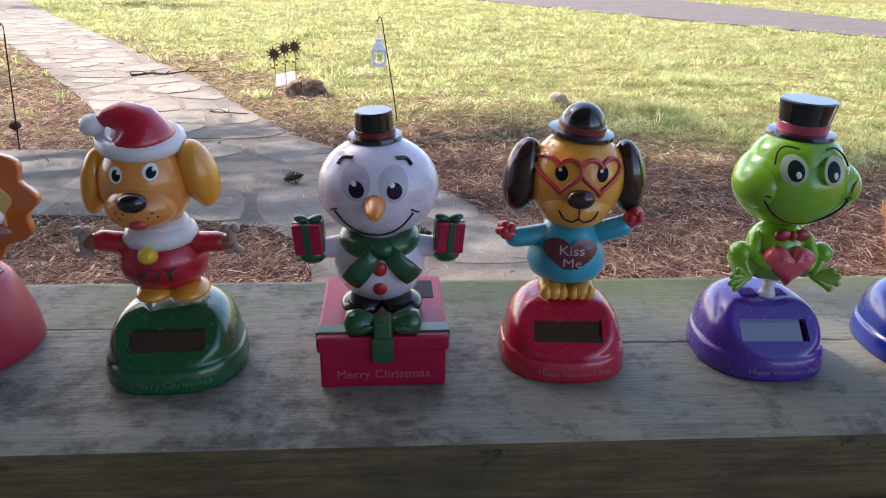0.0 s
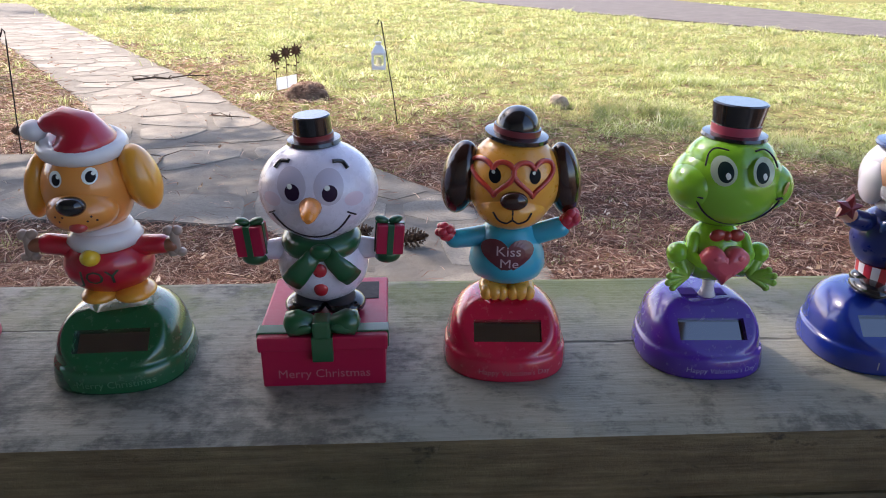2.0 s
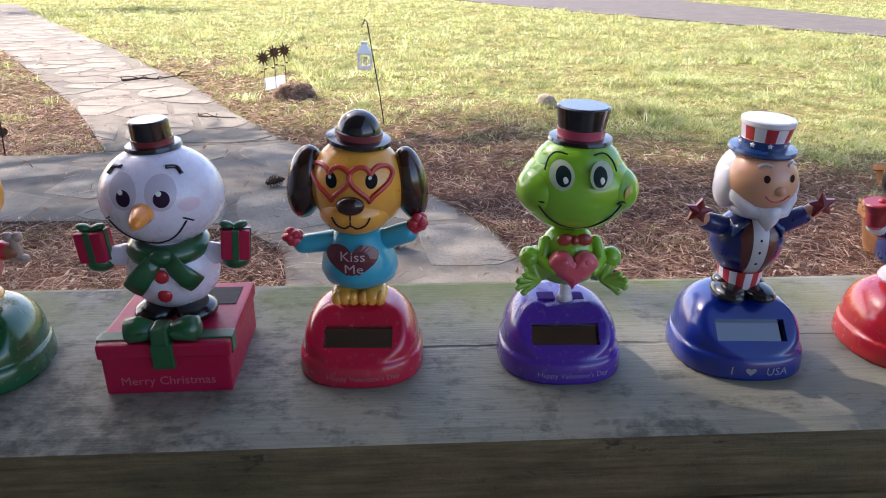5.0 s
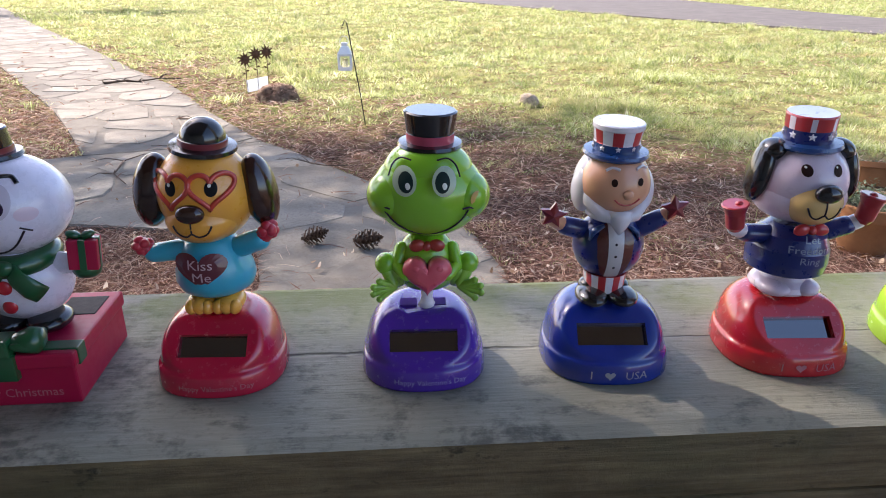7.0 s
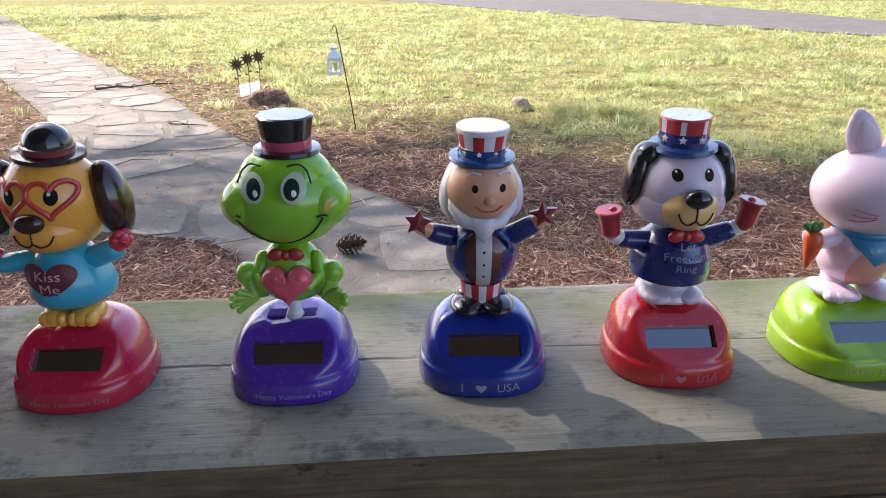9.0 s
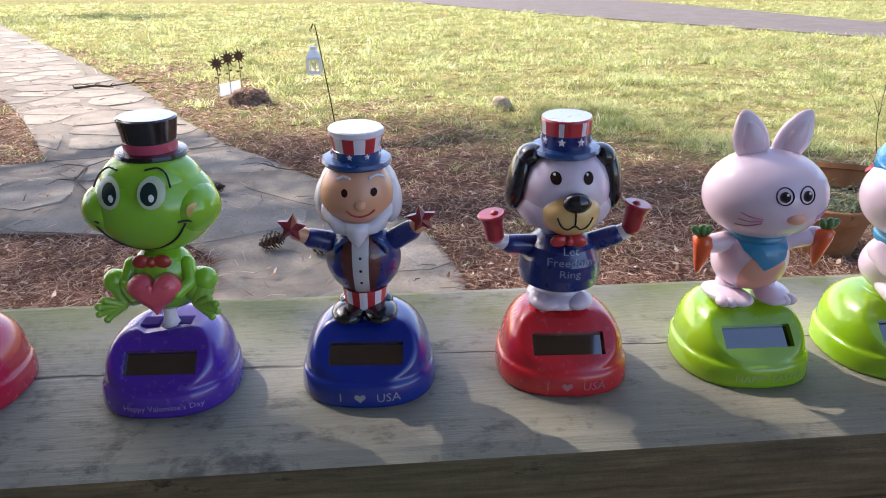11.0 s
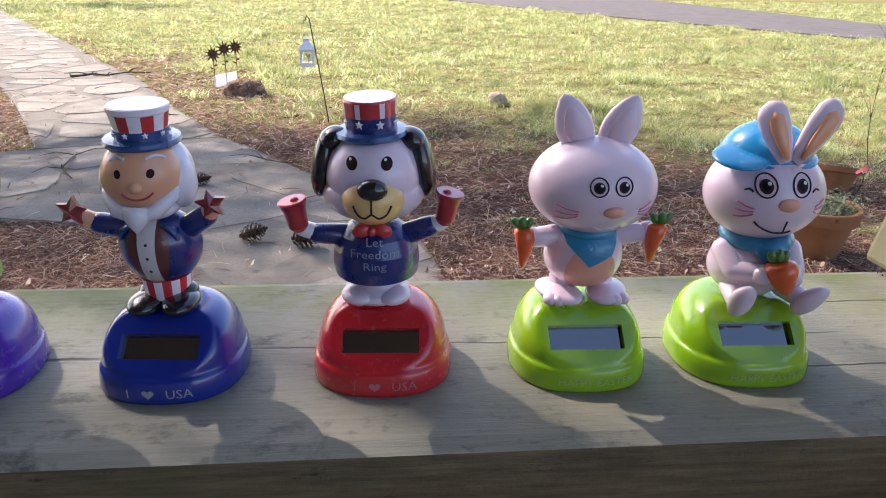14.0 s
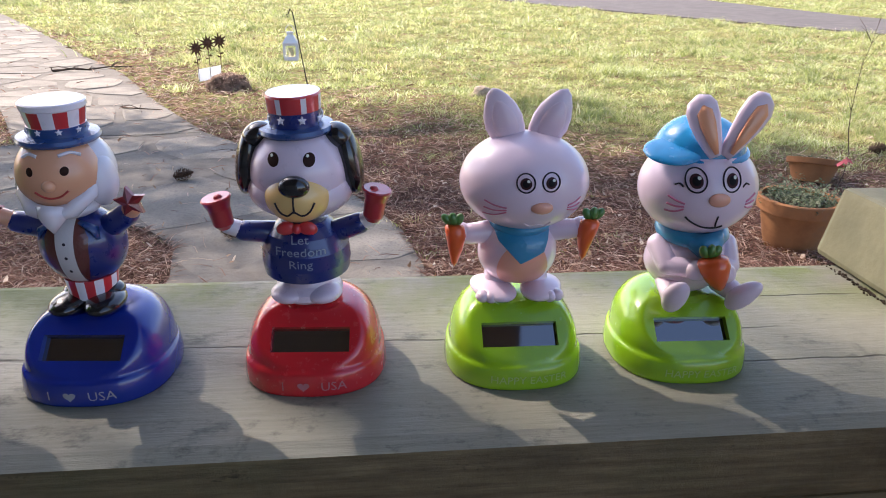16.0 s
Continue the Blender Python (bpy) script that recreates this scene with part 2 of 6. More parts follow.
SLOT_SHADE = rough_stuff("slot_shade_purple", ((0.3, (0.045, 0.016, 0.17)), (0.7, (0.06, 0.022, 0.22))), 60, 0.95, 200, 0.0002)
PALE = rough_stuff("pale_clump", ((0.3, (0.2, 0.145, 0.1)), (0.5, (0.36, 0.28, 0.2)), (0.7, (0.5, 0.41, 0.31))), 40, 0.95, 70, 0.006)
CONE = rough_stuff("pine_cone_scale", ((0.3, (0.05, 0.032, 0.022)), (0.7, (0.16, 0.10, 0.065))), 60, 0.9, 120, 0.001)
IRON = rough_stuff("black_iron", ((0.3, (0.012, 0.012, 0.012)), (0.7, (0.03, 0.026, 0.022))), 30, 0.55, 120, 0.0006)
RUST = rough_stuff("rusted_steel", ((0.3, (0.06, 0.03, 0.018)), (0.7, (0.13, 0.07, 0.04))), 40, 0.8, 120, 0.0006)
WHITEMETAL = rough_stuff("white_lantern_enamel", ((0.3, (0.80, 0.78, 0.72)), (0.7, (0.88, 0.86, 0.80))), 30, 0.4, 120, 0.0004)
WHITEPANEL = blade_mat("white_sign_panel", (0.78, 0.80, 0.84), (0.80, 0.82, 0.85), (0.82, 0.83, 0.86), 0.5)
CANDLE = rough_stuff("ivory_candle", ((0.3, (0.75, 0.66, 0.42)), (0.7, (0.82, 0.74, 0.5))), 20, 0.5, 90, 0.0004)
PETALRED = rough_stuff("faded_red_leaf", ((0.3, (0.42, 0.06, 0.07)), (0.7, (0.55, 0.14, 0.15))), 20, 0.8, 90, 0.0004)


def glassy(name, tint=(0.9, 0.95, 0.95)):
    m, nt, b = shader(name)
    b.inputs["Base Color"].default_value = (*tint, 1)
    b.inputs["Transmission Weight"].default_value = 1
    b.inputs["Roughness"].default_value = 0.05
    return m


GLASS = glassy("lantern_glass")


def solar_cell():
    m, nt, b = shader("solar_cell")
    v = coords(nt)
    n = noise_tex(nt, v, 300, 3)
    nt.links.new(mix(nt, grey(nt, n, 0.3, 0.7), (0.004, 0.003, 0.004), (0.009, 0.006, 0.008)), b.inputs["Base Color"])
    b.inputs["Roughness"].default_value = 0.04
    b.inputs["IOR"].default_value = 2.9
    return m


CELL = solar_cell()
DULLCELL = rough_stuff("dull_solar_cell", ((0.3, (0.012, 0.008, 0.010)), (0.7, (0.03, 0.02, 0.022))), 300, 0.6, 400, 0.0002)
P = {}
for key, col, r in (
        ("green_base", (0.008, 0.10, 0.035), 0.25), ("red_base", (0.56, 0.010, 0.048), 0.25), ("purple_base", (0.085, 0.024, 0.36), 0.25),
        ("blue_base", (0.006, 0.026, 0.27), 0.22), ("scarlet_base", (0.62, 0.018, 0.028), 0.25), ("lime_base", (0.29, 0.54, 0.010), 0.24),
        ("coral_base", (0.44, 0.035, 0.065), 0.35), ("gift_red", (0.44, 0.004, 0.05), 0.4), ("ribbon_green", (0.008, 0.095, 0.03), 0.35),
        ("gold_fur", (0.76, 0.29, 0.055), 0.33), ("gold_ear", (0.78, 0.34, 0.03), 0.33), ("black", (0.010, 0.010, 0.012), 0.2),
        ("white", (0.84, 0.80, 0.88), 0.3), ("fluff", (0.74, 0.72, 0.72), 0.6), ("santa_red", (0.48, 0.008, 0.028), 0.35),
        ("bell_yellow", (0.75, 0.50, 0.02), 0.35), ("bone", (0.36, 0.27, 0.22), 0.4), ("paw_brown", (0.28, 0.10, 0.05), 0.4),
        ("ink_green", (0.02, 0.05, 0.02), 0.5), ("snow", (0.80, 0.77, 0.90), 0.28), ("socket", (0.60, 0.55, 0.66), 0.4),
        ("plum", (0.03, 0.012, 0.035), 0.5), ("carrot", (0.86, 0.12, 0.02), 0.35), ("nose_orange", (0.88, 0.30, 0.035), 0.3), ("button_red", (0.55, 0.015, 0.03), 0.3),
        ("blush", (0.78, 0.64, 0.76), 0.4), ("band_red", (0.22, 0.02, 0.03), 0.35), ("yellow_fur", (0.92, 0.42, 0.055), 0.3),
        ("choc", (0.035, 0.012, 0.008), 0.2), ("lens_red", (0.60, 0.05, 0.03), 0.3), ("cyan", (0.03, 0.42, 0.60), 0.35),
        ("maroon", (0.13, 0.012, 0.025), 0.35), ("pale_pink", (0.62, 0.42, 0.46), 0.4), ("rose_red", (0.58, 0.02, 0.05), 0.35),
        ("frog", (0.25, 0.56, 0.028), 0.22), ("frog_dark", (0.28, 0.54, 0.05), 0.3), ("cheek_gold", (0.58, 0.40, 0.11), 0.4), ("eye_white", (0.82, 0.86, 0.80), 0.25),
        ("frog_eye", (0.50, 0.60, 0.40), 0.3), ("pupil", (0.012, 0.03, 0.025), 0.5), ("hat_pink", (0.50, 0.06, 0.12), 0.35), ("heart_pink", (0.74, 0.10, 0.14), 0.4),
        ("bow_red", (0.40, 0.03, 0.02), 0.4), ("skin", (0.78, 0.40, 0.24), 0.4), ("hair", (0.74, 0.72, 0.80), 0.45),
        ("navy", (0.008, 0.022, 0.17), 0.3), ("flag_blue", (0.015, 0.06, 0.22), 0.3), ("flag_red", (0.58, 0.03, 0.04), 0.35),
        ("vest", (0.12, 0.025, 0.02), 0.35), ("shirt", (0.62, 0.60, 0.62), 0.4), ("star_red", (0.26, 0.02, 0.025), 0.4),
        ("muzzle", (0.84, 0.57, 0.22), 0.35), ("bell_red", (0.42, 0.02, 0.03), 0.35), ("sleeve_text", (0.25, 0.30, 0.42), 0.5),
        ("dog_white", (0.80, 0.67, 0.79), 0.3), ("bunny", (0.84, 0.68, 0.80), 0.35), ("bunny_ear", (0.80, 0.62, 0.72), 0.4), ("peach", (0.88, 0.42, 0.30), 0.4),
        ("ear_orange", (0.95, 0.42, 0.22), 0.5), ("scarf_blue", (0.02, 0.25, 0.46), 0.35), ("cap_blue", (0.02, 0.30, 0.62), 0.25), ("leaf", (0.06, 0.20, 0.03), 0.4),
        ("iris", (0.055, 0.018, 0.022), 0.55), ("ink", (0.008, 0.007, 0.009), 0.55), ("ink_brown", (0.03, 0.011, 0.008), 0.55), ("line", (0.035, 0.025, 0.035), 0.4), ("whisker", (0.66, 0.20, 0.34), 0.4),
        ("smile_red", (0.50, 0.06, 0.05), 0.4), ("orange_fan", (0.62, 0.16, 0.03), 0.35), ("fan_yellow", (0.80, 0.55, 0.20), 0.4),
        ("letter_grey", (0.30, 0.32, 0.40), 0.5), ("letter_pink", (0.52, 0.17, 0.21), 0.5), ("letter_green", (0.06, 0.20, 0.10), 0.5),
        ("letter_violet", (0.34, 0.28, 0.58), 0.5), ("letter_lime", (0.42, 0.58, 0.16), 0.5)):
    P[key] = plastic(key, col, r)


# ---- mesh helpers ----
def link(name, bm, materials, parent=None, label=""):
    me = bpy.data.meshes.new(name)
    bm.to_mesh(me)
    bm.free()
    for m in materials:
        me.materials.append(m)
    ob = new(name, me)
    if parent:
        ob.parent = parent
    if label:
        ob["label"] = label
    return ob


def part(name, bm, material, parent, label=""):
    """One mesh object under a thing or under a part."""
    return link(name, bm, [material], parent, label)


def thing(name, at, label, category, group="", turn=0.0):
    e = new(name)
    e.empty_display_size = 0.02
    e.matrix_world = pose(*at, 0, 0, turn)
    return tagged(e, label, category, group)


def add_box(bm, lo, hi, bevel=0.0, m=None, mi=0):
    g = bmesh.ops.create_cube(bm, size=1)
    vs = g["verts"]
    for v in vs:
        v.co = Vector([lo[i] + (v.co[i] + 0.5) * (hi[i] - lo[i]) for i in range(3)])
    if bevel:
        es = list({e for v in vs for e in v.link_edges})
        r = bmesh.ops.bevel(bm, geom=es, offset=bevel, segments=2, profile=0.6, affect='EDGES')
        vs = list({v for f in r["faces"] for v in f.verts} | {v for v in vs if v.is_valid})
    fs = {f for v in vs for f in v.link_faces}
    for f in fs:
        f.material_index = mi
    if m is not None:
        bmesh.ops.transform(bm, matrix=m, verts=vs)
    return vs


def add_tube(bm, pts, radii, seg=8, mi=0, flat=1.0, up=(0, 0, 1)):
    """A closed tube along pts with a radius for each point; flat squashes it along its second axis."""
    pts = [Vector(p) for p in pts]
    if not hasattr(radii, "__len__"):
        radii = [radii] * len(pts)
    rings = []
    u = Vector(up)
    for i, p in enumerate(pts):
        d = (pts[min(i + 1, len(pts) - 1)] - pts[max(i - 1, 0)]).normalized()
        a = d.cross(u)
        if a.length < 1e-4:
            a = d.cross(Vector((1, 0, 0.1)))
        a.normalize()
        b = a.cross(d)
        rings.append([bm.verts.new(p + radii[i] * (math.cos(t) * a + math.sin(t) * b * flat))
                      for t in (2 * math.pi * k / seg for k in range(seg))])
    for r0, r1 in zip(rings, rings[1:]):
        for k in range(seg):
            f = bm.faces.new((r0[k], r0[(k + 1) % seg], r1[(k + 1) % seg], r1[k]))
            f.smooth, f.material_index = True, mi
    for ring, rev in ((rings[0], False), (rings[-1], True)):
        f = bm.faces.new(ring[::-1] if not rev else ring)
        f.material_index = mi
    return rings


def add_lathe(bm, prof, c=(0, 0, 0), seg=28, m=None, mi=0, sharp=True):
    """prof: (radius, z[, material]) from bottom to top, turned round z at c; a third value or a function of the angle paints the band above."""
    vs = []
    def ring(r, z):
        k = [bm.verts.new((c[0] + r * math.cos(t), c[1] + r * math.sin(t), c[2] + z)) for t in (2 * math.pi * j / seg for j in range(seg))]
        vs.extend(k)
        return k
    last = None
    for i in range(len(prof) - 1):
        a = last if (last and not sharp) else ring(*prof[i][:2])
        b = ring(*prof[i + 1][:2])
        last = b
        paint = prof[i][2] if len(prof[i]) > 2 else mi
        for j in range(seg):
            f = bm.faces.new((a[j], a[(j + 1) % seg], b[(j + 1) % seg], b[j]))
            f.smooth = True
            f.material_index = paint(2 * math.pi * (j + 0.5) / seg) if callable(paint) else paint
        if i == 0:
            f = bm.faces.new(ring(*prof[0][:2])[::-1])
            f.material_index = paint(0) if callable(paint) else paint
        if i == len(prof) - 2:
            f = bm.faces.new(ring(*prof[-1][:2]))
            f.material_index = prof[-1][2] if len(prof[-1]) > 2 else mi
    if m is not None:
        bmesh.ops.transform(bm, matrix=m, verts=vs)
    return vs


def text_mesh(words, size):
    """Flat letters as vertices and faces, centred, in the units of size."""
    cu = bpy.data.curves.new("letters", 'FONT')
    cu.body, cu.size, cu.align_x, cu.align_y = words, size, 'CENTER', 'CENTER'
    cu.resolution_u = 2
    ob = bpy.data.objects.new("letters", cu)
    me = bpy.data.meshes.new_from_object(ob)
    out = [tuple(v.co) for v in me.vertices], [tuple(p.vertices) for p in me.polygons]
    bpy.data.objects.remove(ob)
    bpy.data.curves.remove(cu)
    bpy.data.meshes.remove(me)
    return out


def subdivided(verts, faces, longest):
    """The same flat faces with long edges cut, so that they can bend round a form."""
    bm = bmesh.new()
    vs = [bm.verts.new(v) for v in verts]
    for f in faces:
        try:
            bm.faces.new([vs[i] for i in f])
        except ValueError:
            pass
    bmesh.ops.triangulate(bm, faces=bm.faces[:])
    for _ in range(3):
        es = [e for e in bm.edges if e.calc_length() > longest]
        if not es:
            break
        bmesh.ops.subdivide_edges(bm, edges=es, cuts=1)
        bmesh.ops.triangulate(bm, faces=bm.faces[:])
    bm.verts.index_update()
    out = [tuple(v.co) for v in bm.verts], [tuple(v.index for v in f.verts) for f in bm.faces]
    bm.free()
    return out


def heart(n=40):
    """A heart outline about 2 wide and 1.8 high round the origin."""
    out = []
    for k in range(n):
        t = 2 * math.pi * k / n
        out.append((math.sin(t) ** 3, (13 * math.cos(t) - 5 * math.cos(2 * t) - 2 * math.cos(3 * t) - math.cos(4 * t)) / 16 + 0.12))
    return out


class Fig:
    """A moulded figure as one mesh, in millimetres: x to its left hand's side of the picture's right, y away from the front, z up."""
    def __init__(self):
        self.bm = bmesh.new()
        self.mats = []

    def mi(self, key):
        if P[key] not in self.mats:
            self.mats.append(P[key])
        return self.mats.index(P[key])

    def ell(self, c, r, key, rot=(0, 0, 0), seg=32, rings=20, paint=None):
        """An ellipsoid; paint(x, y, z) in its unit space may name another colour for a face."""
        m = Matrix.Translation(c) @ Euler([radians(a) for a in rot]).to_matrix().to_4x4() @ Matrix.Diagonal((*r, 1))
        g = bmesh.ops.create_uvsphere(self.bm, u_segments=seg, v_segments=rings, radius=1)
        base = self.mi(key)
        for f in {f for v in g["verts"] for f in v.link_faces}:
            f.smooth = True
            k = paint(*f.calc_center_median()) if paint else None
            f.material_index = self.mi(k) if k else base
        bmesh.ops.transform(self.bm, matrix=m, verts=g["verts"])

    def limb(self, p0, p1, r0, r1, key, seg=14):
        p0, p1 = Vector(p0), Vector(p1)
        pts, rad = [], []
        d = p1 - p0
        for k in range(5):
            a = math.pi / 2 * k / 4
            pts.append(p0 - d.normalized() * r0 * math.cos(a)); rad.append(max(r0 * math.sin(a), 0.05))
        for k in range(5):
            a = math.pi / 2 * k / 4
            pts.append(p1 + d.normalized() * r1 * math.sin(a)); rad.append(max(r1 * math.cos(a), 0.05))
        add_tube(self.bm, pts, rad, seg, self.mi(key))

    def tube(self, pts, rad, key, seg=8, flat=1.0, up=(0, 0, 1)):
        add_tube(self.bm, pts, rad, seg, self.mi(key), flat, up)

    def ring(self, c, big, small, key, tilt=(0, 0, 0), squash=1.0, seg=36):
        m = Matrix.Translation(c) @ Euler([radians(a) for a in tilt]).to_matrix().to_4x4()
        k = self.mi(key)
        rows = []
        for i in range(seg):
            a = 2 * math.pi * i / seg
            rows.append([self.bm.verts.new(m @ Vector(((big + small * math.cos(b)) * math.cos(a), (big + small * math.cos(b)) * math.sin(a), small * squash * math.sin(b))))
                         for b in (2 * math.pi * j / 10 for j in range(10))])
        for i in range(seg):
            for j in range(10):
                f = self.bm.faces.new((rows[i][j], rows[(i + 1) % seg][j], rows[(i + 1) % seg][(j + 1) % 10], rows[i][(j + 1) % 10]))
                f.smooth, f.material_index = True, k

    def lathe(self, c, prof, tilt=(0, 0, 0), seg=36):
        m = Matrix.Translation(c) @ Euler([radians(a) for a in tilt]).to_matrix().to_4x4()
        add_lathe(self.bm, prof, (0, 0, 0), seg, m)

    def block(self, lo, hi, key, bevel=0.6, m=None):
        add_box(self.bm, lo, hi, bevel, m, self.mi(key))

    # -- paint on the front of an ellipsoid (centre c, radii r): flat shapes bent onto it, a hair proud
    @staticmethod
    def front(c, r, x, z, lift=0.0):
        q = 1 - ((x - c[0]) / r[0]) ** 2 - ((z - c[2]) / r[2]) ** 2
        y = c[1] - r[1] * math.sqrt(max(q, 0.02))
        p = Vector((x, y, z))
        n = Vector(((x - c[0]) / r[0] ** 2, (y - c[1]) / r[1] ** 2, (z - c[2]) / r[2] ** 2)).normalized()
        return p + n * lift

    def dot(self, c, r, x, z, rx, rz, key, lift=0.35, n=20):
        cen = self.bm.verts.new(self.front(c, r, x, z, lift))
        rings = []
        steps = (0.5, 1.0) if max(rx, rz) < 5 else (0.2, 0.4, 0.6, 0.8, 1.0)
        for s in steps:
            rings.append([self.bm.verts.new(self.front(c, r, x + rx * s * math.cos(t), z + rz * s * math.sin(t), lift if s < 1 else lift * 0.7))
                          for t in (2 * math.pi * k / n for k in range(n))])
        k0 = self.mi(key)
        for k in range(n):
            fs = [self.bm.faces.new((cen, rings[0][k], rings[0][(k + 1) % n]))]
            fs += [self.bm.faces.new((r0[k], r1[k], r1[(k + 1) % n], r0[(k + 1) % n])) for r0, r1 in zip(rings, rings[1:])]
            for f in fs:
                f.smooth, f.material_index = True, k0

    def stroke(self, c, r, pts, w, key, lift=0.1):
        """A painted line, w thick, over the form through the points (x, z)."""
        fine = []
        for i in range(len(pts) - 1):
            p0, p1 = pts[max(i - 1, 0)], pts[i]
            p2, p3 = pts[i + 1], pts[min(i + 2, len(pts) - 1)]
            for k in range(6):
                t = k / 6
                fine.append([0.5 * (2 * p1[j] + (p2[j] - p0[j]) * t + (2 * p0[j] - 5 * p1[j] + 4 * p2[j] - p3[j]) * t * t + (3 * p1[j] - p0[j] - 3 * p2[j] + p3[j]) * t ** 3) for j in (0, 1)])
        fine.append(pts[-1])
        add_tube(self.bm, [self.front(c, r, x, z, lift) for x, z in fine], w / 2, 6, self.mi(key))

    def outline(self, c, r, pts, w, key, lift=0.3):
        self.stroke(c, r, list(pts) + [pts[0]], w, key, lift)

    def sticker(self, c, r, verts, faces, x, z, key, lift=0.3):
        vs = [self.bm.verts.new(self.front(c, r, x + v[0], z + v[1], lift)) for v in verts]
        k = self.mi(key)
        for f in faces:
            try:
                g = self.bm.faces.new([vs[i] for i in f])
                g.material_index = k
            except ValueError:
                pass

    def words(self, c, r, text, size, x, z, key, lift=0.5, stretch=1.0):
        v, f = subdivided(*text_mesh(text, size), size * 0.4)
        self.sticker(c, r, [(a[0] * stretch, a[1]) for a in v], f, x, z, key, lift)

    def heart_patch(self, c, r, x, z, sx, sz, key, lift=0.3):
        o = [(a * sx, b * sz) for a, b in heart(36)]
        verts, faces = [(0, 0)], []
        for s in (0.33, 0.66, 1.0):
            verts += [(a * s, b * s) for a, b in o]
        n = len(o)
        for k in range(n):
            faces.append((0, 1 + k, 1 + (k + 1) % n))
            for ring in (0, 1):
                a, b = 1 + ring * n, 1 + (ring + 1) * n
                faces.append((a + k, b + k, b + (k + 1) % n, a + (k + 1) % n))
        self.sticker(c, r, verts, faces, x, z, key, lift)

    def star(self, c, big, key, thick=3.0, turn=0.0, normal_tilt=(90, 0, 0)):
        m = Matrix.Translation(c) @ Euler([radians(a) for a in normal_tilt]).to_matrix().to_4x4()
        k0 = self.mi(key)
        pts = []
        for k in range(10):
            a = math.pi / 2 + math.pi * k / 5 + turn
            q = big if k % 2 == 0 else big * 0.5
            pts.append((q * math.cos(a), q * math.sin(a)))
        f0 = [self.bm.verts.new(m @ Vector((a, b, thick / 3))) for a, b in pts]
        f1 = [self.bm.verts.new(m @ Vector((a, b, -thick / 3))) for a, b in pts]
        t0, t1 = self.bm.verts.new(m @ Vector((0, 0, thick))), self.bm.verts.new(m @ Vector((0, 0, -thick)))
        for k in range(10):
            j = (k + 1) % 10
            for q in ((t0, f0[k], f0[j]), (t1, f1[j], f1[k]), (f0[k], f1[k], f1[j], f0[j])):
                f = self.bm.faces.new(q)
                f.material_index = k0

    def ring_eye(self, c, r, x, z, s, iris="iris"):
        self.outline(c, r, [(x + s * 0.86 * math.cos(t), z + s * math.sin(t)) for t in (2 * math.pi * k / 14 for k in range(14))], 0.7, "line", 0.1)
        self.dot(c, r, x, z - 0.3, s * 0.56, s * 0.62, iris, 0.3)
        self.dot(c, r, x, z - 0.3, s * 0.34, s * 0.38, "ink", 0.45)
        self.dot(c, r, x + s * 0.22, z + s * 0.2, s * 0.16, s * 0.16, "eye_white", 0.6, 10)

    def hat(self, c, brim, r0, r1, h, keys, tilt=(0, 0, 0), brim_t=2.6):
        """keys: brim, band, side (colour or function of the angle), top"""
        b, band, side, top = keys
        sd = side if callable(side) else self.mi(side)
        self.lathe(c, [(brim - 0.8, 0, self.mi(b)), (brim, brim_t * 0.5, self.mi(b)), (brim - 0.6, brim_t, self.mi(b)), (r0 + 0.8, brim_t + 0.4, self.mi(band)),
                       (r0 + 0.8, brim_t + h * 0.3, sd), (r0 * 0.7 + r1 * 0.3, brim_t + h * 0.32, sd), (r1, brim_t + h - 0.6, self.mi(top)), (r1 - 1, brim_t + h, self.mi(top))], tilt)

    def settle(self, knots):
        """Proportions by height: (z, new z, width, shift back) at rising z, straight between."""
        zs = [k[0] for k in knots]
        for v in self.bm.verts:
            z = v.co.z
            v.co = Vector((v.co.x * np.interp(z, zs, [k[2] for k in knots]), v.co.y + np.interp(z, zs, [k[3] for k in knots]),
                           np.interp(z, zs, [k[1] for k in knots]) + min(z - zs[0], 0) + max(z - zs[-1], 0)))

    def done(self, parent, label):
        bmesh.ops.scale(self.bm, vec=(0.001, 0.001, 0.001), verts=self.bm.verts[:])
        bmesh.ops.recalc_face_normals(self.bm, faces=self.bm.faces[:])
        return link("figure", self.bm, self.mats, parent, label)


# ---- porch and its ledge ----
def structure(name, bm, material, label=""):
    return tagged(link(name, bm, [material]), label, kind="structure")


bm = bmesh.new()
add_box(bm, (-2.6, 0, -0.038), (0.96, 0.164, 0), 0.010)
for f in bm.faces:
    f.material_index = 1 if f.normal.y < -0.9 else 0
ledge = structure("ledge", bm, LEDGE, "weathered grey-green painted wooden porch ledge plank")
ledge.data.materials.append(FASCIA)
bm = bmesh.new()
add_box(bm, (-2.6, 0.006, -0.30), (0.95, 0.15, -0.041), 0.003)
structure("ledge_fascia", bm, FASCIA, "brown painted board below the porch ledge")
bm = bmesh.new()
add_box(bm, (-2.6, 0.02, GROUND), (0.94, 0.13, -0.304))
structure("wall_south", bm, FASCIA, "brown half wall that carries the porch ledge")
bm = bmesh.new()
vs = add_box(bm, (0.634, -0.12, 0.001), (0.93, 0.175, 0.046), 0.004)
for v in vs:
    if v.co.z > 0.03 and v.co.x < 0.7:
        v.co.x += 0.008
structure("pier", bm, CREAM, "cream painted base block of the porch post")
bm = bmesh.new()
add_box(bm, (0.70, -0.06, 0.048), (0.86, 0.11, 1.498), 0.006)
structure("porch_post", bm, CREAM, "cream painted wooden porch post on its block")
# unseen deck, walls and ceiling, added to block sky and bounce fill light
bm = bmesh.new()
add_box(bm, (-2.6, -2.2, -0.75), (0.96, 0.018, -0.70))
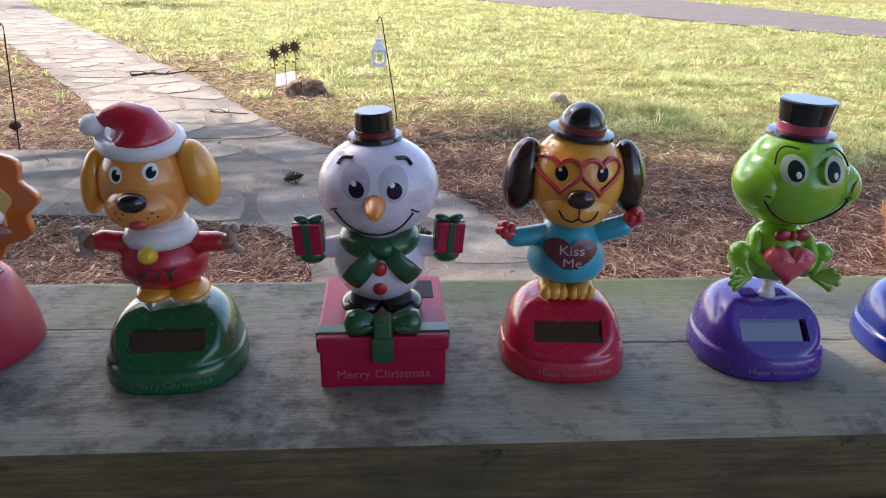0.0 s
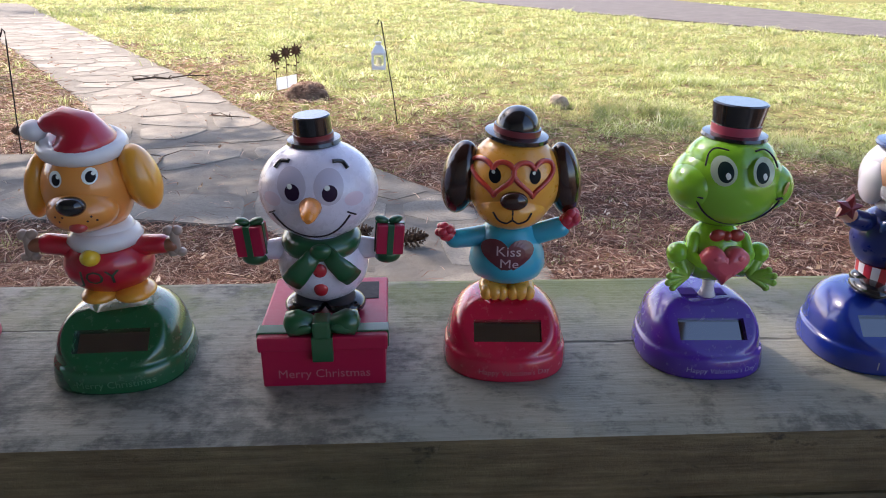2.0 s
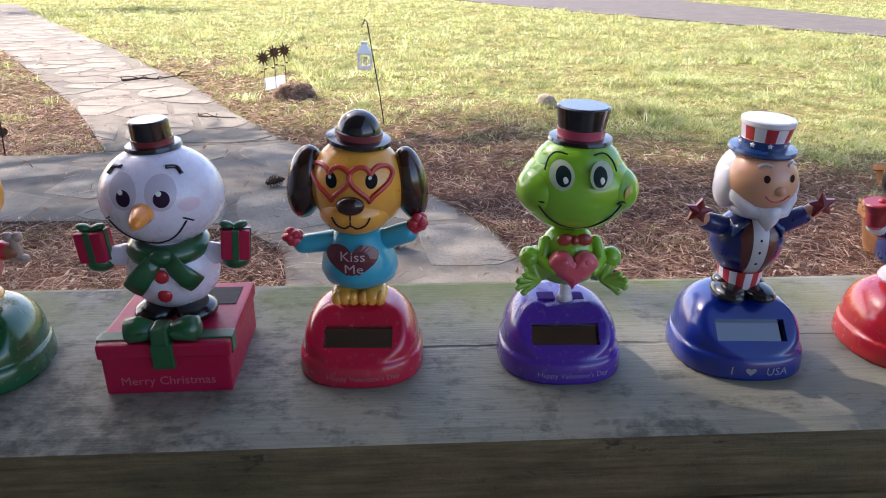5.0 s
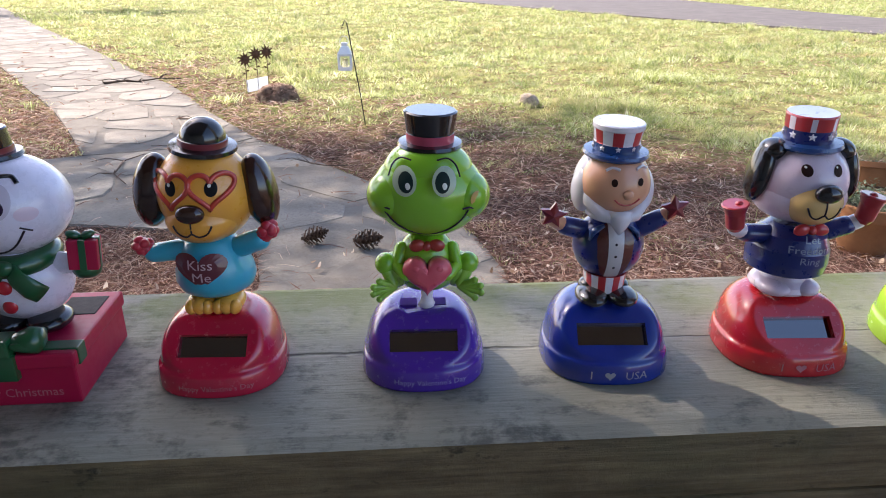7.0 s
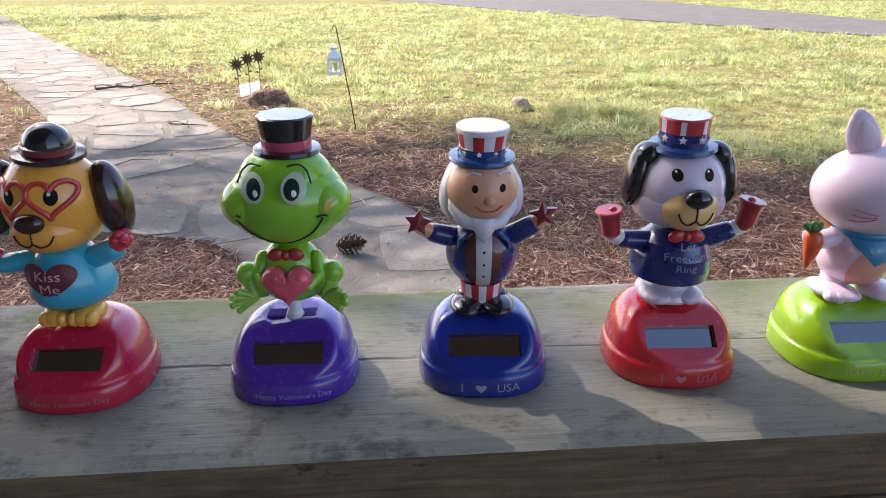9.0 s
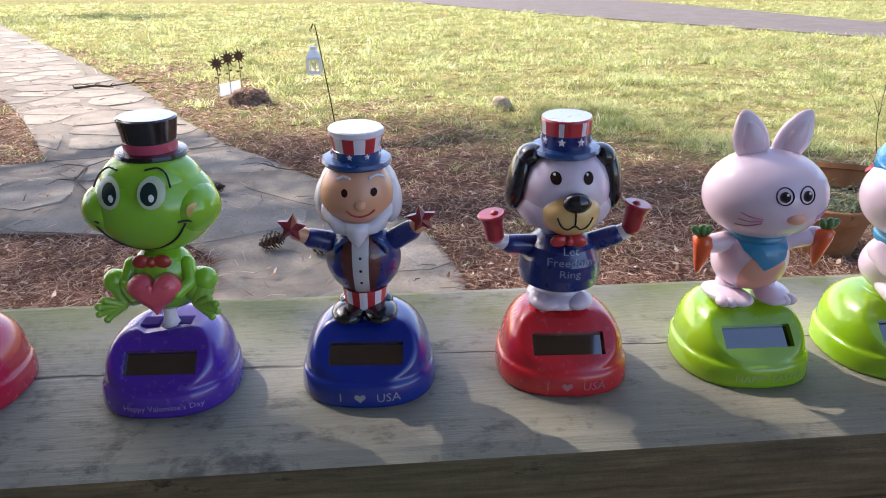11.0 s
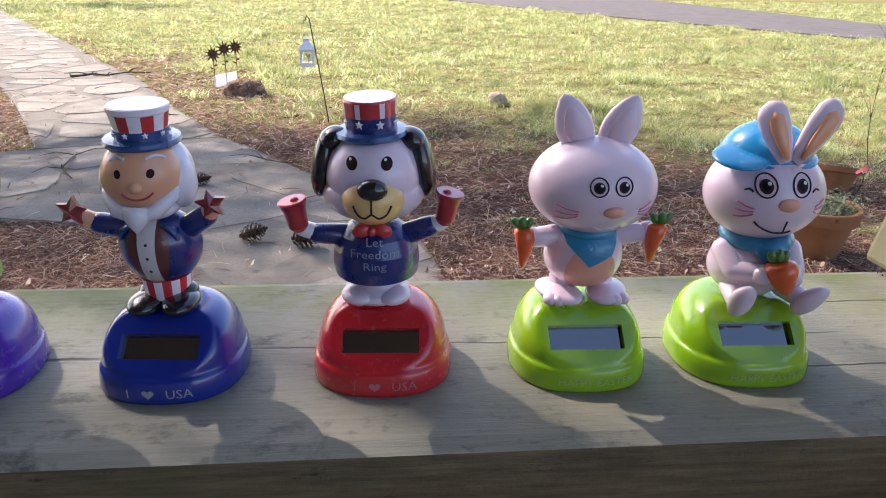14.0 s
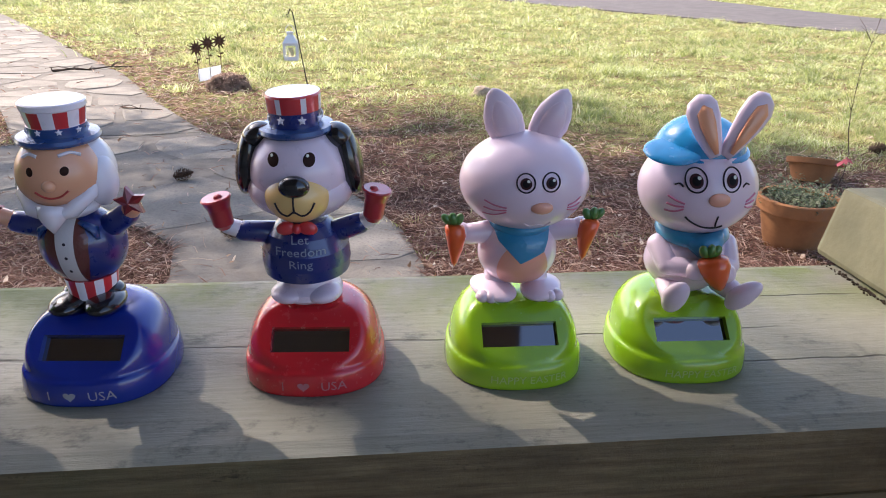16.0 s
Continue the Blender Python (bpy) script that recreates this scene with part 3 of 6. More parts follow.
structure("floor", bm, DECK, "unseen grey porch deck")
bm = bmesh.new()
add_box(bm, (-2.6, -2.3, -0.75), (0.96, -2.2, 1.5))
structure("wall_house", bm, WALLPAINT, "unseen plain house wall added behind the porch")
bm = bmesh.new()
add_box(bm, (-2.7, -2.3, -0.75), (-2.6, 0.2, 1.5))
structure("wall_west", bm, WALLPAINT, "unseen plain end wall added to the porch")
# cut short at x 0.72 so the solar cells mirror open sky
bm = bmesh.new()
add_box(bm, (-2.7, -2.3, 1.5), (0.72, 0.45, 1.56))
structure("ceiling", bm, CEILPAINT, "unseen plain porch ceiling added to block the sky")

# debris along the foot of the pier
rng = random.Random(5)
bm = bmesh.new()
for k in range(150):
    x, y = 0.633 - abs(rng.gauss(0, 0.0022)), rng.uniform(0.03, 0.172)
    s = rng.uniform(0.0004, 0.0011)
    g = bmesh.ops.create_icosphere(bm, subdivisions=1, radius=s)
    bmesh.ops.translate(bm, vec=(x, y, s * 0.5), verts=g["verts"])
tagged(link("dirt_crumbs", bm, [POTSOIL]), "dark dirt crumbs in the joint beside the cream pier", "dirt", kind="stuff")

# ---- solar toys on the ledge ----
BASE_W, BASE_F, BASE_B = 31.8, 30.5, 37.0


def footprint(a, s=1.0):
    """The base's outline at an angle: flatter in front, round behind, in millimetres."""
    ca, sa = math.cos(a), math.sin(a)
    e = 2.0 / (2.5 if sa < 0 else 2.15)
    x = BASE_W * s * math.copysign(abs(ca) ** e, ca)
    y = (BASE_F if sa < 0 else BASE_B) * s * math.copysign(abs(sa) ** e, sa)
    return x, y


def skirt_y(x):
    q = min(abs(x) / BASE_W, 0.999) ** 2.5
    return -BASE_F * (1 - q) ** (1 / 2.5)


SLOPE_N = Vector((0, -0.685, 0.728)).normalized()
SLOPE_P = Vector((0, -17.6, 21.2))
WINDOW = (16.8, 5.6, 0.0)     # half width, half height, shift down the slope


def soft_over(d, k=0.55):
    """How far to push back what stands past the slope, eased over a few millimetres."""
    return k * math.log1p(math.exp(min(d / k, 30)))


def dome(key_mat, parent):
    """The toy's hollow base: a skirt, a step, and a bell whose front is pressed to a slope with a sunk window."""
    bm = bmesh.new()
    seg = 120
    prof = [(0.975, 0.0, 0), (0.995, 0.7, 0), (1.0, 2.0, 0), (0.992, 6.0, 0.1), (0.978, 9.4, 0.3), (0.966, 10.4, 0.4), (0.948, 10.9, 0.5), (0.936, 11.3, 0.6), (0.928, 12.2, 0.7)]
    for k in range(1, 27):
        t = k / 26 * math.pi / 2 * 0.985
        prof.append((0.40 + 0.528 * math.cos(t) ** 0.9, 12.2 + 20.2 * math.sin(t) ** 1.05, 0.7 + 1.4 * math.sin(t)))
    rings = []
    for s, z, back in prof:
        row = []
        for j in range(seg):
            x, y = footprint(2 * math.pi * j / seg, s)
            p = Vector((x, y + back, z))
            if z > 10.8 and y < 12:
                d = (p - SLOPE_P).dot(SLOPE_N)
                p -= SLOPE_N * soft_over(d) * min(1.0, (z - 10.8) / 1.5)
            row.append(bm.verts.new(p))
        rings.append(row)
    for r0, r1 in zip(rings, rings[1:]):
        for j in range(seg):
            bm.faces.new((r0[j], r0[(j + 1) % seg], r1[(j + 1) % seg], r1[j]))
    bm.faces.new(rings[-1])
    bm.faces.new(rings[0][::-1])
    # the window's opening, cut square to the slope, with walls going in
    up = SLOPE_N.cross(Vector((1, 0, 0)))
    w, h, sh = WINDOW
    def flat(p):
        q = p - SLOPE_P
        return q.x, q.dot(up) - sh, q.dot(SLOPE_N)
    for n, off in ((Vector((1, 0, 0)), w), (Vector((-1, 0, 0)), w), (up, h + sh), (-up, h - sh)):
        near = [f for f in bm.faces if len(f.verts) < 9 and abs(flat(f.calc_center_median())[0]) < w + 4 and abs(flat(f.calc_center_median())[1]) < h + 4 and flat(f.calc_center_median())[2] > -4]
        geom = list({v for f in near for v in f.verts}) + list({e for f in near for e in f.edges}) + near
        bmesh.ops.bisect_plane(bm, geom=geom, dist=0.0005, plane_co=SLOPE_P + n * off, plane_no=n)
    gone = []
    for f in bm.faces:
        a, b, c = flat(f.calc_center_median())
        if len(f.verts) < 9 and abs(a) < w and abs(b) < h and c > -4:
            gone.append(f)
    bmesh.ops.delete(bm, geom=gone, context='FACES')
    for f in bm.faces:
        f.smooth = len(f.verts) < 60
    rim = [e for e in bm.edges if e.is_boundary]
    for e in rim:
        p, q = e.verts[0].co, e.verts[1].co
        bm.faces.new([bm.verts.new(v) for v in (p, q, q - SLOPE_N * 3.8, p - SLOPE_N * 3.8)])
    bmesh.ops.scale(bm, vec=(0.001,) * 3, verts=bm.verts[:])
    bmesh.ops.recalc_face_normals(bm, faces=[f for f in bm.faces if f.smooth])
    return part("base", bm, key_mat, parent)


def slope_matrix():
    z = SLOPE_N
    x = Vector((1, 0, 0))
    y = z.cross(x)
    m = Matrix((x, y, z)).transposed().to_4x4()
    m.translation = SLOPE_P
    return Matrix.Diagonal((0.001, 0.001, 0.001, 1)) @ m


def toy_base(at, label, colour, ink, words, turn=0.0, size=4.6, heart_between=False):
    toy = thing("solar_toy", at, label, "solar toy", "solar toys along the ledge", turn)
    base = dome(P[colour], toy)
    if words == "Happy Valentine's Day":
        base.scale = (0.965, 0.97, 1)
    m = slope_matrix() @ Matrix.Translation((0, WINDOW[2], 0))
    bm = bmesh.new()
    add_box(bm, (-WINDOW[0] - 0.6, -WINDOW[1] - 0.6, -4.2), (WINDOW[0] + 0.6, WINDOW[1] + 0.6, -3.0))
    bmesh.ops.transform(bm, matrix=m, verts=bm.verts[:])
    part("solar_panel", bm, CELL, base, "dark shiny solar cell window")
    # moulded lettering on the skirt; its paler colour imitates light on raised letters
    if words:
        bm = bmesh.new()
        def lay(v, f, x0):
            vs = []
            for a in v:
                x = a[0] + x0
                vs.append(bm.verts.new(Vector((x, skirt_y(x) * 0.993 - 0.22, 5.2 + a[1])) * 0.001))
            for q in f:
                try:
                    bm.faces.new([vs[k] for k in q])
                except ValueError:
                    pass
        if heart_between:
            lay(*subdivided(*text_mesh(words[0], size), 2), -11)
            lay(*subdivided(*text_mesh(words[1], size), 2), 10.5)
            o = [(a * 2.6, b * 2.4) for a, b in heart(28)]
            lay([(a, b, 0) for a, b in o], [tuple(range(28))], -2.2)
        else:
            lay(*subdivided(*text_mesh(words, size), 2), 3.0)
        part("lettering", bm, P[ink], base)
    return toy


def turkey_toy(at):
    toy = thing("solar_toy", at, "turkey solar toy with orange scalloped tail on coral base", "solar toy", "solar toys along the ledge")
    bm = bmesh.new()
    add_lathe(bm, [(0.036, 0), (0.0375, 0.002), (0.0365, 0.012), (0.030, 0.034), (0.0275, 0.0375), (0.025, 0.0380)], seg=48, sharp=False)
    base = part("base", bm, P["coral_base"], toy)
    bm = bmesh.new()
    add_box(bm, (-0.012, -0.010, 0.0375), (0.024, 0.010, 0.0392), 0.0006)
    part("solar_panel", bm, CELL, base, "dark shiny solar cell window")
    f = Fig()
    n = 96
    for key, big, wav, y0, y1 in (("orange_fan", 47, 2.6, 4, 9), ("fan_yellow", 37, 1.5, 2.5, 4.5)):
        k = f.mi(key)
        fr, bk = [], []
        for j in range(n):
            a = 2 * math.pi * j / n
            q = big + wav * math.cos(a * 12)
            fr.append(f.bm.verts.new((q * math.cos(a), y0, 76 + 0.72 * q * math.sin(a))))
            bk.append(f.bm.verts.new((q * math.cos(a), y1, 76 + 0.72 * q * math.sin(a))))
        for face in (fr, bk[::-1]):
            f.bm.faces.new(face).material_index = k
        for j in range(n):
            g = f.bm.faces.new((fr[j], bk[j], bk[(j + 1) % n], fr[(j + 1) % n]))
            g.material_index, g.smooth = k, True
    f.ell((0, -4, 66), (21, 17, 24), "paw_brown")
    f.ell((0, -8, 100), (16, 14, 15), "paw_brown")
    f.ell((29, -8, 73), (11, 6, 6), "white", (0, 10, 0))
    f.ell((29, -6, 66), (12, 5, 4), "paw_brown", (0, 14, 0))
    f.ell((-29, -8, 73), (11, 6, 6), "white", (0, -10, 0))
    f.ell((0, -2, 42), (14, 12, 5), "carrot")
    f.done(toy, "brown turkey figure with white wings and an orange tail fan")


def santa_dog(at):
    toy = toy_base(at, "brown dog solar toy in red santa hat on green base", "green_base", "letter_green", "Merry Christmas", 3, 5.0)
    f = Fig()
    H, R = (-5, 2, 90), (21, 19, 23)
    f.ell(H, R, "gold_fur")
    M, MR = (-4, -11, 83), (16, 12, 10)
    f.ell(M, MR, "gold_fur")
    f.ell((-4, -22, 88), (6.6, 4.5, 4.6), "black")
    f.ell((-3, -21, 78), (4, 2.5, 2.4), "smile_red")
    for x, z in ((-12, 98.5), (3, 99.5)):
        f.dot(H, R, x, z, 3.2, 3.6, "eye_white")
        f.dot(H, R, x + 0.3, z - 0.3, 2.1, 2.5, "ink", 0.5)
        f.dot(H, R, x + 1.4, z + 1.0, 0.9, 0.9, "eye_white", 0.65, 10)
    for k in range(6):
        f.dot(M, MR, -4 + (6 if k < 3 else -8) + (k % 3) * 1.8, 81 + (k % 2) * 2, 0.5, 0.5, "line", 0.2, 8)
    f.ell((-28, 3, 91), (6.5, 9, 16), "gold_ear", (0, 10, 0))
    f.ell((20, 3, 94), (9, 10, 16.5), "gold_ear", (0, -14, 0))
    f.ring((-5, 4, 110.5), 16, 4.6, "fluff", (10, 4, 0))
    f.tube([(-5, 2, 107), (-5, 2, 113), (-7, 2, 119), (-12, 1, 122.5), (-18, 0, 122), (-22, -1, 120)], [17.5, 16.5, 12, 7.5, 4.5, 2.5], "santa_red", 28)
    f.ell((-24, -1, 119), (5.8, 5.8, 5.6), "fluff")
    f.ring((-1, 1, 66), 10.5, 6.5, "fluff", (0, 0, 0), 0.85)
    f.ring((-1, 1, 70), 8.5, 5.5, "fluff", (6, 0, 0), 0.8)
    f.ell((-3, -16, 61), (4.4, 4.2, 4.4), "bell_yellow")
    B, BR = (-2, 2, 51), (20.5, 18, 16.5)
    f.ell(B, BR, "santa_red")
    f.words(B, BR, "JOY", 9.5, -1, 49.5, "ink_green", 0.9, 1.1)
    for s, p1, hx in ((-1, (-27, -1, 63), -35), (1, (25, -1, 61), 32)):
        f.limb((-2 + s * 13, 1, 60), p1, 6, 5.4, "santa_red")
        f.limb(p1, (p1[0] + s * 5, -2, p1[2]), 4.4, 4.2, "paw_brown")
        f.limb((hx, -3, 58), (hx, -3, 68), 2.2, 2.2, "bone")
        for dz in (57, 69):
            f.ell((hx - 2, -3, dz), (2.6, 2.4, 2.4), "bone", seg=14, rings=10)
            f.ell((hx + 2, -3, dz), (2.6, 2.4, 2.4), "bone", seg=14, rings=10)
    f.ell((-6, -4, 36), (9, 12, 4.6), "gold_ear")
    f.ell((9, -4, 36), (9, 12, 4.6), "gold_ear")
    f.settle(((31, 35, 1, 3), (36, 38.5, 1, 3), (51, 53, 0.97, 1), (66, 66, 0.95, 0), (85, 85, 0.91, 0), (110, 108, 0.90, 0), (124, 119.5, 0.90, 0)))
    f.done(toy, "brown dog figure with santa hat and bell collar")


def snowman(at):
    toy = thing("solar_toy", at, "snowman solar toy in black top hat on red gift box", "solar toy", "solar toys along the ledge", 1)
    bm = bmesh.new()
    add_box(bm, (-0.0284, -0.031, 0), (0.0284, 0.031, 0.0195), 0.001)
    box_ = part("base", bm, P["gift_red"], toy)
    bm = bmesh.new()
    add_box(bm, (-0.0295, -0.0325, 0.0190), (0.0295, 0.0325, 0.0265), 0.0012)
    lid = part("lid", bm, P["gift_red"], toy)
    bm = bmesh.new()
    add_box(bm, (0.006, 0.006, 0.0255), (0.025, 0.026, 0.02685), 0.0003)
    part("solar_panel", bm, DULLCELL, lid, "dull dark solar cell window")
    bm = bmesh.new()
    add_box(bm, (-0.0301, -0.0285, 0.0185), (0.0301, -0.0205, 0.0272), 0.0006)
    part("ribbon", bm, P["ribbon_green"], lid)
    bm = bmesh.new()
    add_box(bm, (-0.0048, -0.0345, 0.0145), (0.0048, -0.030, 0.0272), 0.0006)
    part("ribbon_tail", bm, P["ribbon_green"], lid)
    g = Fig()
    for s in (-1, 1):
        g.tube([(s * 2, -28, 30), (s * 6, -28, 31), (s * 12, -28, 32), (s * 17, -28, 31.5), (s * 19, -28, 31)], [3, 5, 6.6, 6.4, 2.0], "ribbon_green", 14, 0.9)
        g.ell((s * 10, -33.6, 31), (5.5, 1.2, 2.0), "ribbon_green", (0, s * 12, 0))
    g.block((-4.6, -35, 26), (4.6, -24, 35), "ribbon_green", 1.6)
    bmesh.ops.scale(g.bm, vec=(0.00090, 0.001, 0.001), verts=g.bm.verts[:])
    link("bow", g.bm, g.mats, lid)
    bm = bmesh.new()
    v, fc = text_mesh("Merry Christmas", 6.2)
    vs = [bm.verts.new((a[0] * 0.001, -0.03125, 0.0066 + a[1] * 0.001)) for a in v]
    for q in fc:
        bm.faces.new([vs[k] for k in q])
    part("lettering", bm, P["letter_pink"], box_)
    f = Fig()
    H, R = (-1, 2, 85), (27.5, 25, 25)
    f.ell(H, R, "snow", seg=48, rings=32)
    for x, z in ((-10.5, 91.5), (5.5, 91)):
        f.dot(H, R, x, z + 1.5, 6.4, 8.2, "socket", 0.15, 28)
        f.dot(H, R, x + 0.4, z - 1.2, 3.3, 3.8, "plum", 0.4)
        f.dot(H, R, x - 0.6, z + 1.4, 1.2, 1.2, "eye_white", 0.6, 10)
    f.stroke(H, R, [(-18, 99.5), (-15.5, 102.5), (-11.5, 103)], 2.2, "black")
    f.stroke(H, R, [(7, 103), (11, 102.5), (13.5, 99.5)], 2.2, "black")
    f.stroke(H, R, [(-20, 78.5), (-15, 71.5), (-9, 67), (-2.5, 65.5), (4, 67), (9.5, 71.5), (14, 78)], 1.0, "line")
    f.stroke(H, R, [(-22, 78), (-19, 80)], 0.9, "line")
    f.stroke(H, R, [(13, 80), (16.5, 77.5)], 0.9, "line")
    f.dot(H, R, -19.5, 86, 4.0, 3.4, "blush", 0.2)
    f.dot(H, R, 16, 86, 4.0, 3.4, "blush", 0.2)
    f.tube([(-2.5, -19, 84), (-2.5, -25, 83.2), (-2.5, -31, 82), (-2.3, -35, 81.2)], [5.4, 4.6, 3.2, 1.2], "nose_orange", 16)
    f.lathe((-2, 3, 107.5), [(11.8, 0, f.mi("black")), (12.5, 1.2, f.mi("black")), (12, 2.8, f.mi("black")), (9.2, 3, f.mi("band_red")), (9.2, 6, f.mi("black")), (8.8, 6.2, f.mi("black")), (8.6, 15, f.mi("black")), (8.0, 15.6, f.mi("black"))], (4, -3, 0))
    B, BR = (-1, 2, 47.5), (21.5, 19, 19)
    f.ell(B, BR, "snow", seg=40, rings=26)
    f.ring((-1, 1, 59), 13.5, 5.6, "ribbon_green", (4, 0, 0), 0.85)
    f.tube([(-2, -15, 59), (-6, -18.3, 54.5), (-11, -18.3, 49), (-14.2, -17, 45)], [3.4, 4.2, 5.2, 5.0], "ribbon_green", 14, 0.4, (0, 1, 0))
    f.tube([(2, -15, 59), (6, -18.3, 55), (11, -18, 50), (14.2, -16, 46.5)], [3.4, 4.2, 5.2, 5.0], "ribbon_green", 14, 0.4, (0, 1, 0))
    f.ell((0, -16.5, 59), (5, 3.2, 3.4), "ribbon_green")
    for z in (50.5, 41):
        p = f.front(B, BR, -1, z)
        f.ell(p, (3.3, 1.6, 3.3), "button_red", seg=20, rings=12)
    for s in (-1, 1):
        x = -1 + s * 32
        f.limb((-1 + s * 16, 0, 55), (-1 + s * 27, -2, 55), 5.2, 4.2, "snow")
        f.ell((x - s * 1, -3, 53), (6.5, 5.5, 4.4), "ribbon_green")
        rot = Matrix.Translation((x, -4, 62)) @ Euler((0, radians(s * 5), radians(s * 8))).to_matrix().to_4x4()
        f.block((-6.4, -5, -7.5), (6.4, 5, 6.5), "gift_red", 0.7, rot)
        f.block((-1.5, -5.4, -7.6), (1.5, 5.4, 6.9), "ribbon_green", 0.3, rot)
        f.block((-6.8, -1.5, -7.6), (6.8, 1.5, 6.9), "ribbon_green", 0.3, rot)
        for q in (-1, 1):
            f.ell((x + q * 3.2, -5, 70.5), (3.4, 2.6, 2.0), "ribbon_green", (0, -q * 18, 0), 16, 10)
    f.ell((-10, -4, 29), (10, 12, 5.0), "black")
    f.ell((9, -4, 29), (10, 12, 5.0), "black")
    f.settle(((24, 25, 1, 0), (55, 57, 1, 0), (60, 63, 1, 0), (110, 109.5, 1, 0), (123, 120.5, 0.97, 0)))
    f.done(toy, "white snowman figure with green scarf holding two gifts")


def kiss_dog(at):
    toy = toy_base(at, "yellow dog solar toy with red heart glasses on red base", "red_base", "letter_pink", "Happy Valentine's Day", -3, 3.9)
    f = Fig()
    H, R = (1, 2, 91), (22.5, 20, 23.5)
    f.ell(H, R, "yellow_fur", seg=44, rings=30)
    f.ell((0, -4, 80), (17, 16, 11), "yellow_fur")
    f.ell((-24, 3, 91.5), (9.2, 10, 18), "choc", (0, 10, 0))
    f.ell((25.5, 3, 91), (8.4, 10, 18), "choc", (0, -10, 0))
    for s, x in ((-1, -9.7), (1, 8.3)):
        f.outline(H, R, [(x + a * 9.3 + s * b * 0.4, 96.2 + b * 8.4) for a, b in heart(26)], 2.5, "lens_red", 0.2)
        f.dot(H, R, x + 0.6, 97.6, 2.7, 3.5, "ink", 0.3)
        f.dot(H, R, x + 0.0, 99, 0.8, 0.8, "eye_white", 0.45, 10)
    f.ell((-0.5, -19.5, 87), (6.4, 3.8, 4.4), "choc", paint=None)
    M, MR = (0, -4, 80), (17, 16, 11)
    f.stroke(M, MR, [(-9.5, 81), (-7, 77.5), (-3.5, 76.2), (-0.8, 77.8), (2, 76.2), (5.8, 77.5), (8, 81)], 0.9, "line")
    f.stroke(M, MR, [(-0.8, 83), (-0.8, 77.8)], 0.8, "line")
    f.lathe((1.5, 3, 110.5), [(14.0, 0.2, f.mi("black")), (15.2, 1.0, f.mi("black")), (15.0, 2.8, f.mi("black")), (11.2, 3.4, f.mi("band_red")), (11.0, 6.2, f.mi("black")), (10.4, 6.4, f.mi("black"))], (5, 6, 0))
    f.ell((2, 3, 115.5), (10.4, 10.4, 10.4), "black")
    B, BR = (0, 2, 51), (19.5, 17.5, 18)
    f.lathe((0, 2, 36), [(14, 0, f.mi("cyan")), (17.8, 3, f.mi("cyan")), (19.3, 9, f.mi("cyan")), (18.4, 16, f.mi("cyan")), (15.6, 24, f.mi("cyan")), (12.5, 31, f.mi("cyan")), (9, 35, f.mi("cyan"))])
    bmesh.ops.remove_doubles(f.bm, verts=[v for v in f.bm.verts if abs(v.co.x) < 20 and 35.5 < v.co.z < 72], dist=0.02)
    C, CR = (0, 2, 50), (19.8, 18.2, 28)
    f.heart_patch(C, CR, -1.5, 55.5, 12.4, 11.6, "maroon", 0.5)
    f.words(C, CR, "Kiss", 7.2, -1.2, 59.3, "pale_pink", 0.9)
    f.words(C, CR, "Me", 7.2, -0.8, 52.6, "pale_pink", 0.9)
    for s, p1, h in ((-1, (-26, -2, 61), (-31, -3, 65)), (1, (24, -2, 68), (29, -3, 73))):
        f.limb((s * 11, 1, 62), p1, 6, 5.4, "cyan")
        f.limb(p1, h, 4, 4, "rose_red")
        rr = random.Random(3 + s)
        for k in range(12):
            d = Vector((rr.uniform(-1, 1), rr.uniform(-1, 1), rr.uniform(-0.7, 1))).normalized() * 3.0
            f.ell(Vector(h) + d + Vector((0, 0, 1)), (2.6, 2.6, 2.4), "rose_red", seg=10, rings=7)
    for s in (-1, 1):
        f.ell((s * 7, -5, 31), (8, 10.5, 5.6), "yellow_fur")
        f.ell((s * 6.5, 1, 37), (7, 7, 7), "yellow_fur")
        for k in (-1, 0, 1):
            f.ell((s * 7 + k * 4.2, -11.5, 30.4), (3.4, 4.0, 4.4), "yellow_fur", seg=18, rings=12)
    f.settle(((25, 32.5, 0.90, 4), (31, 37, 0.90, 4), (37, 43, 0.95, 3), (50, 53, 0.97, 1), (66, 66.5, 0.97, 0), (90, 90, 0.97, 0), (126, 125, 0.98, 0)))
    f.done(toy, "yellow dog figure in a blue jumper with printed heart")


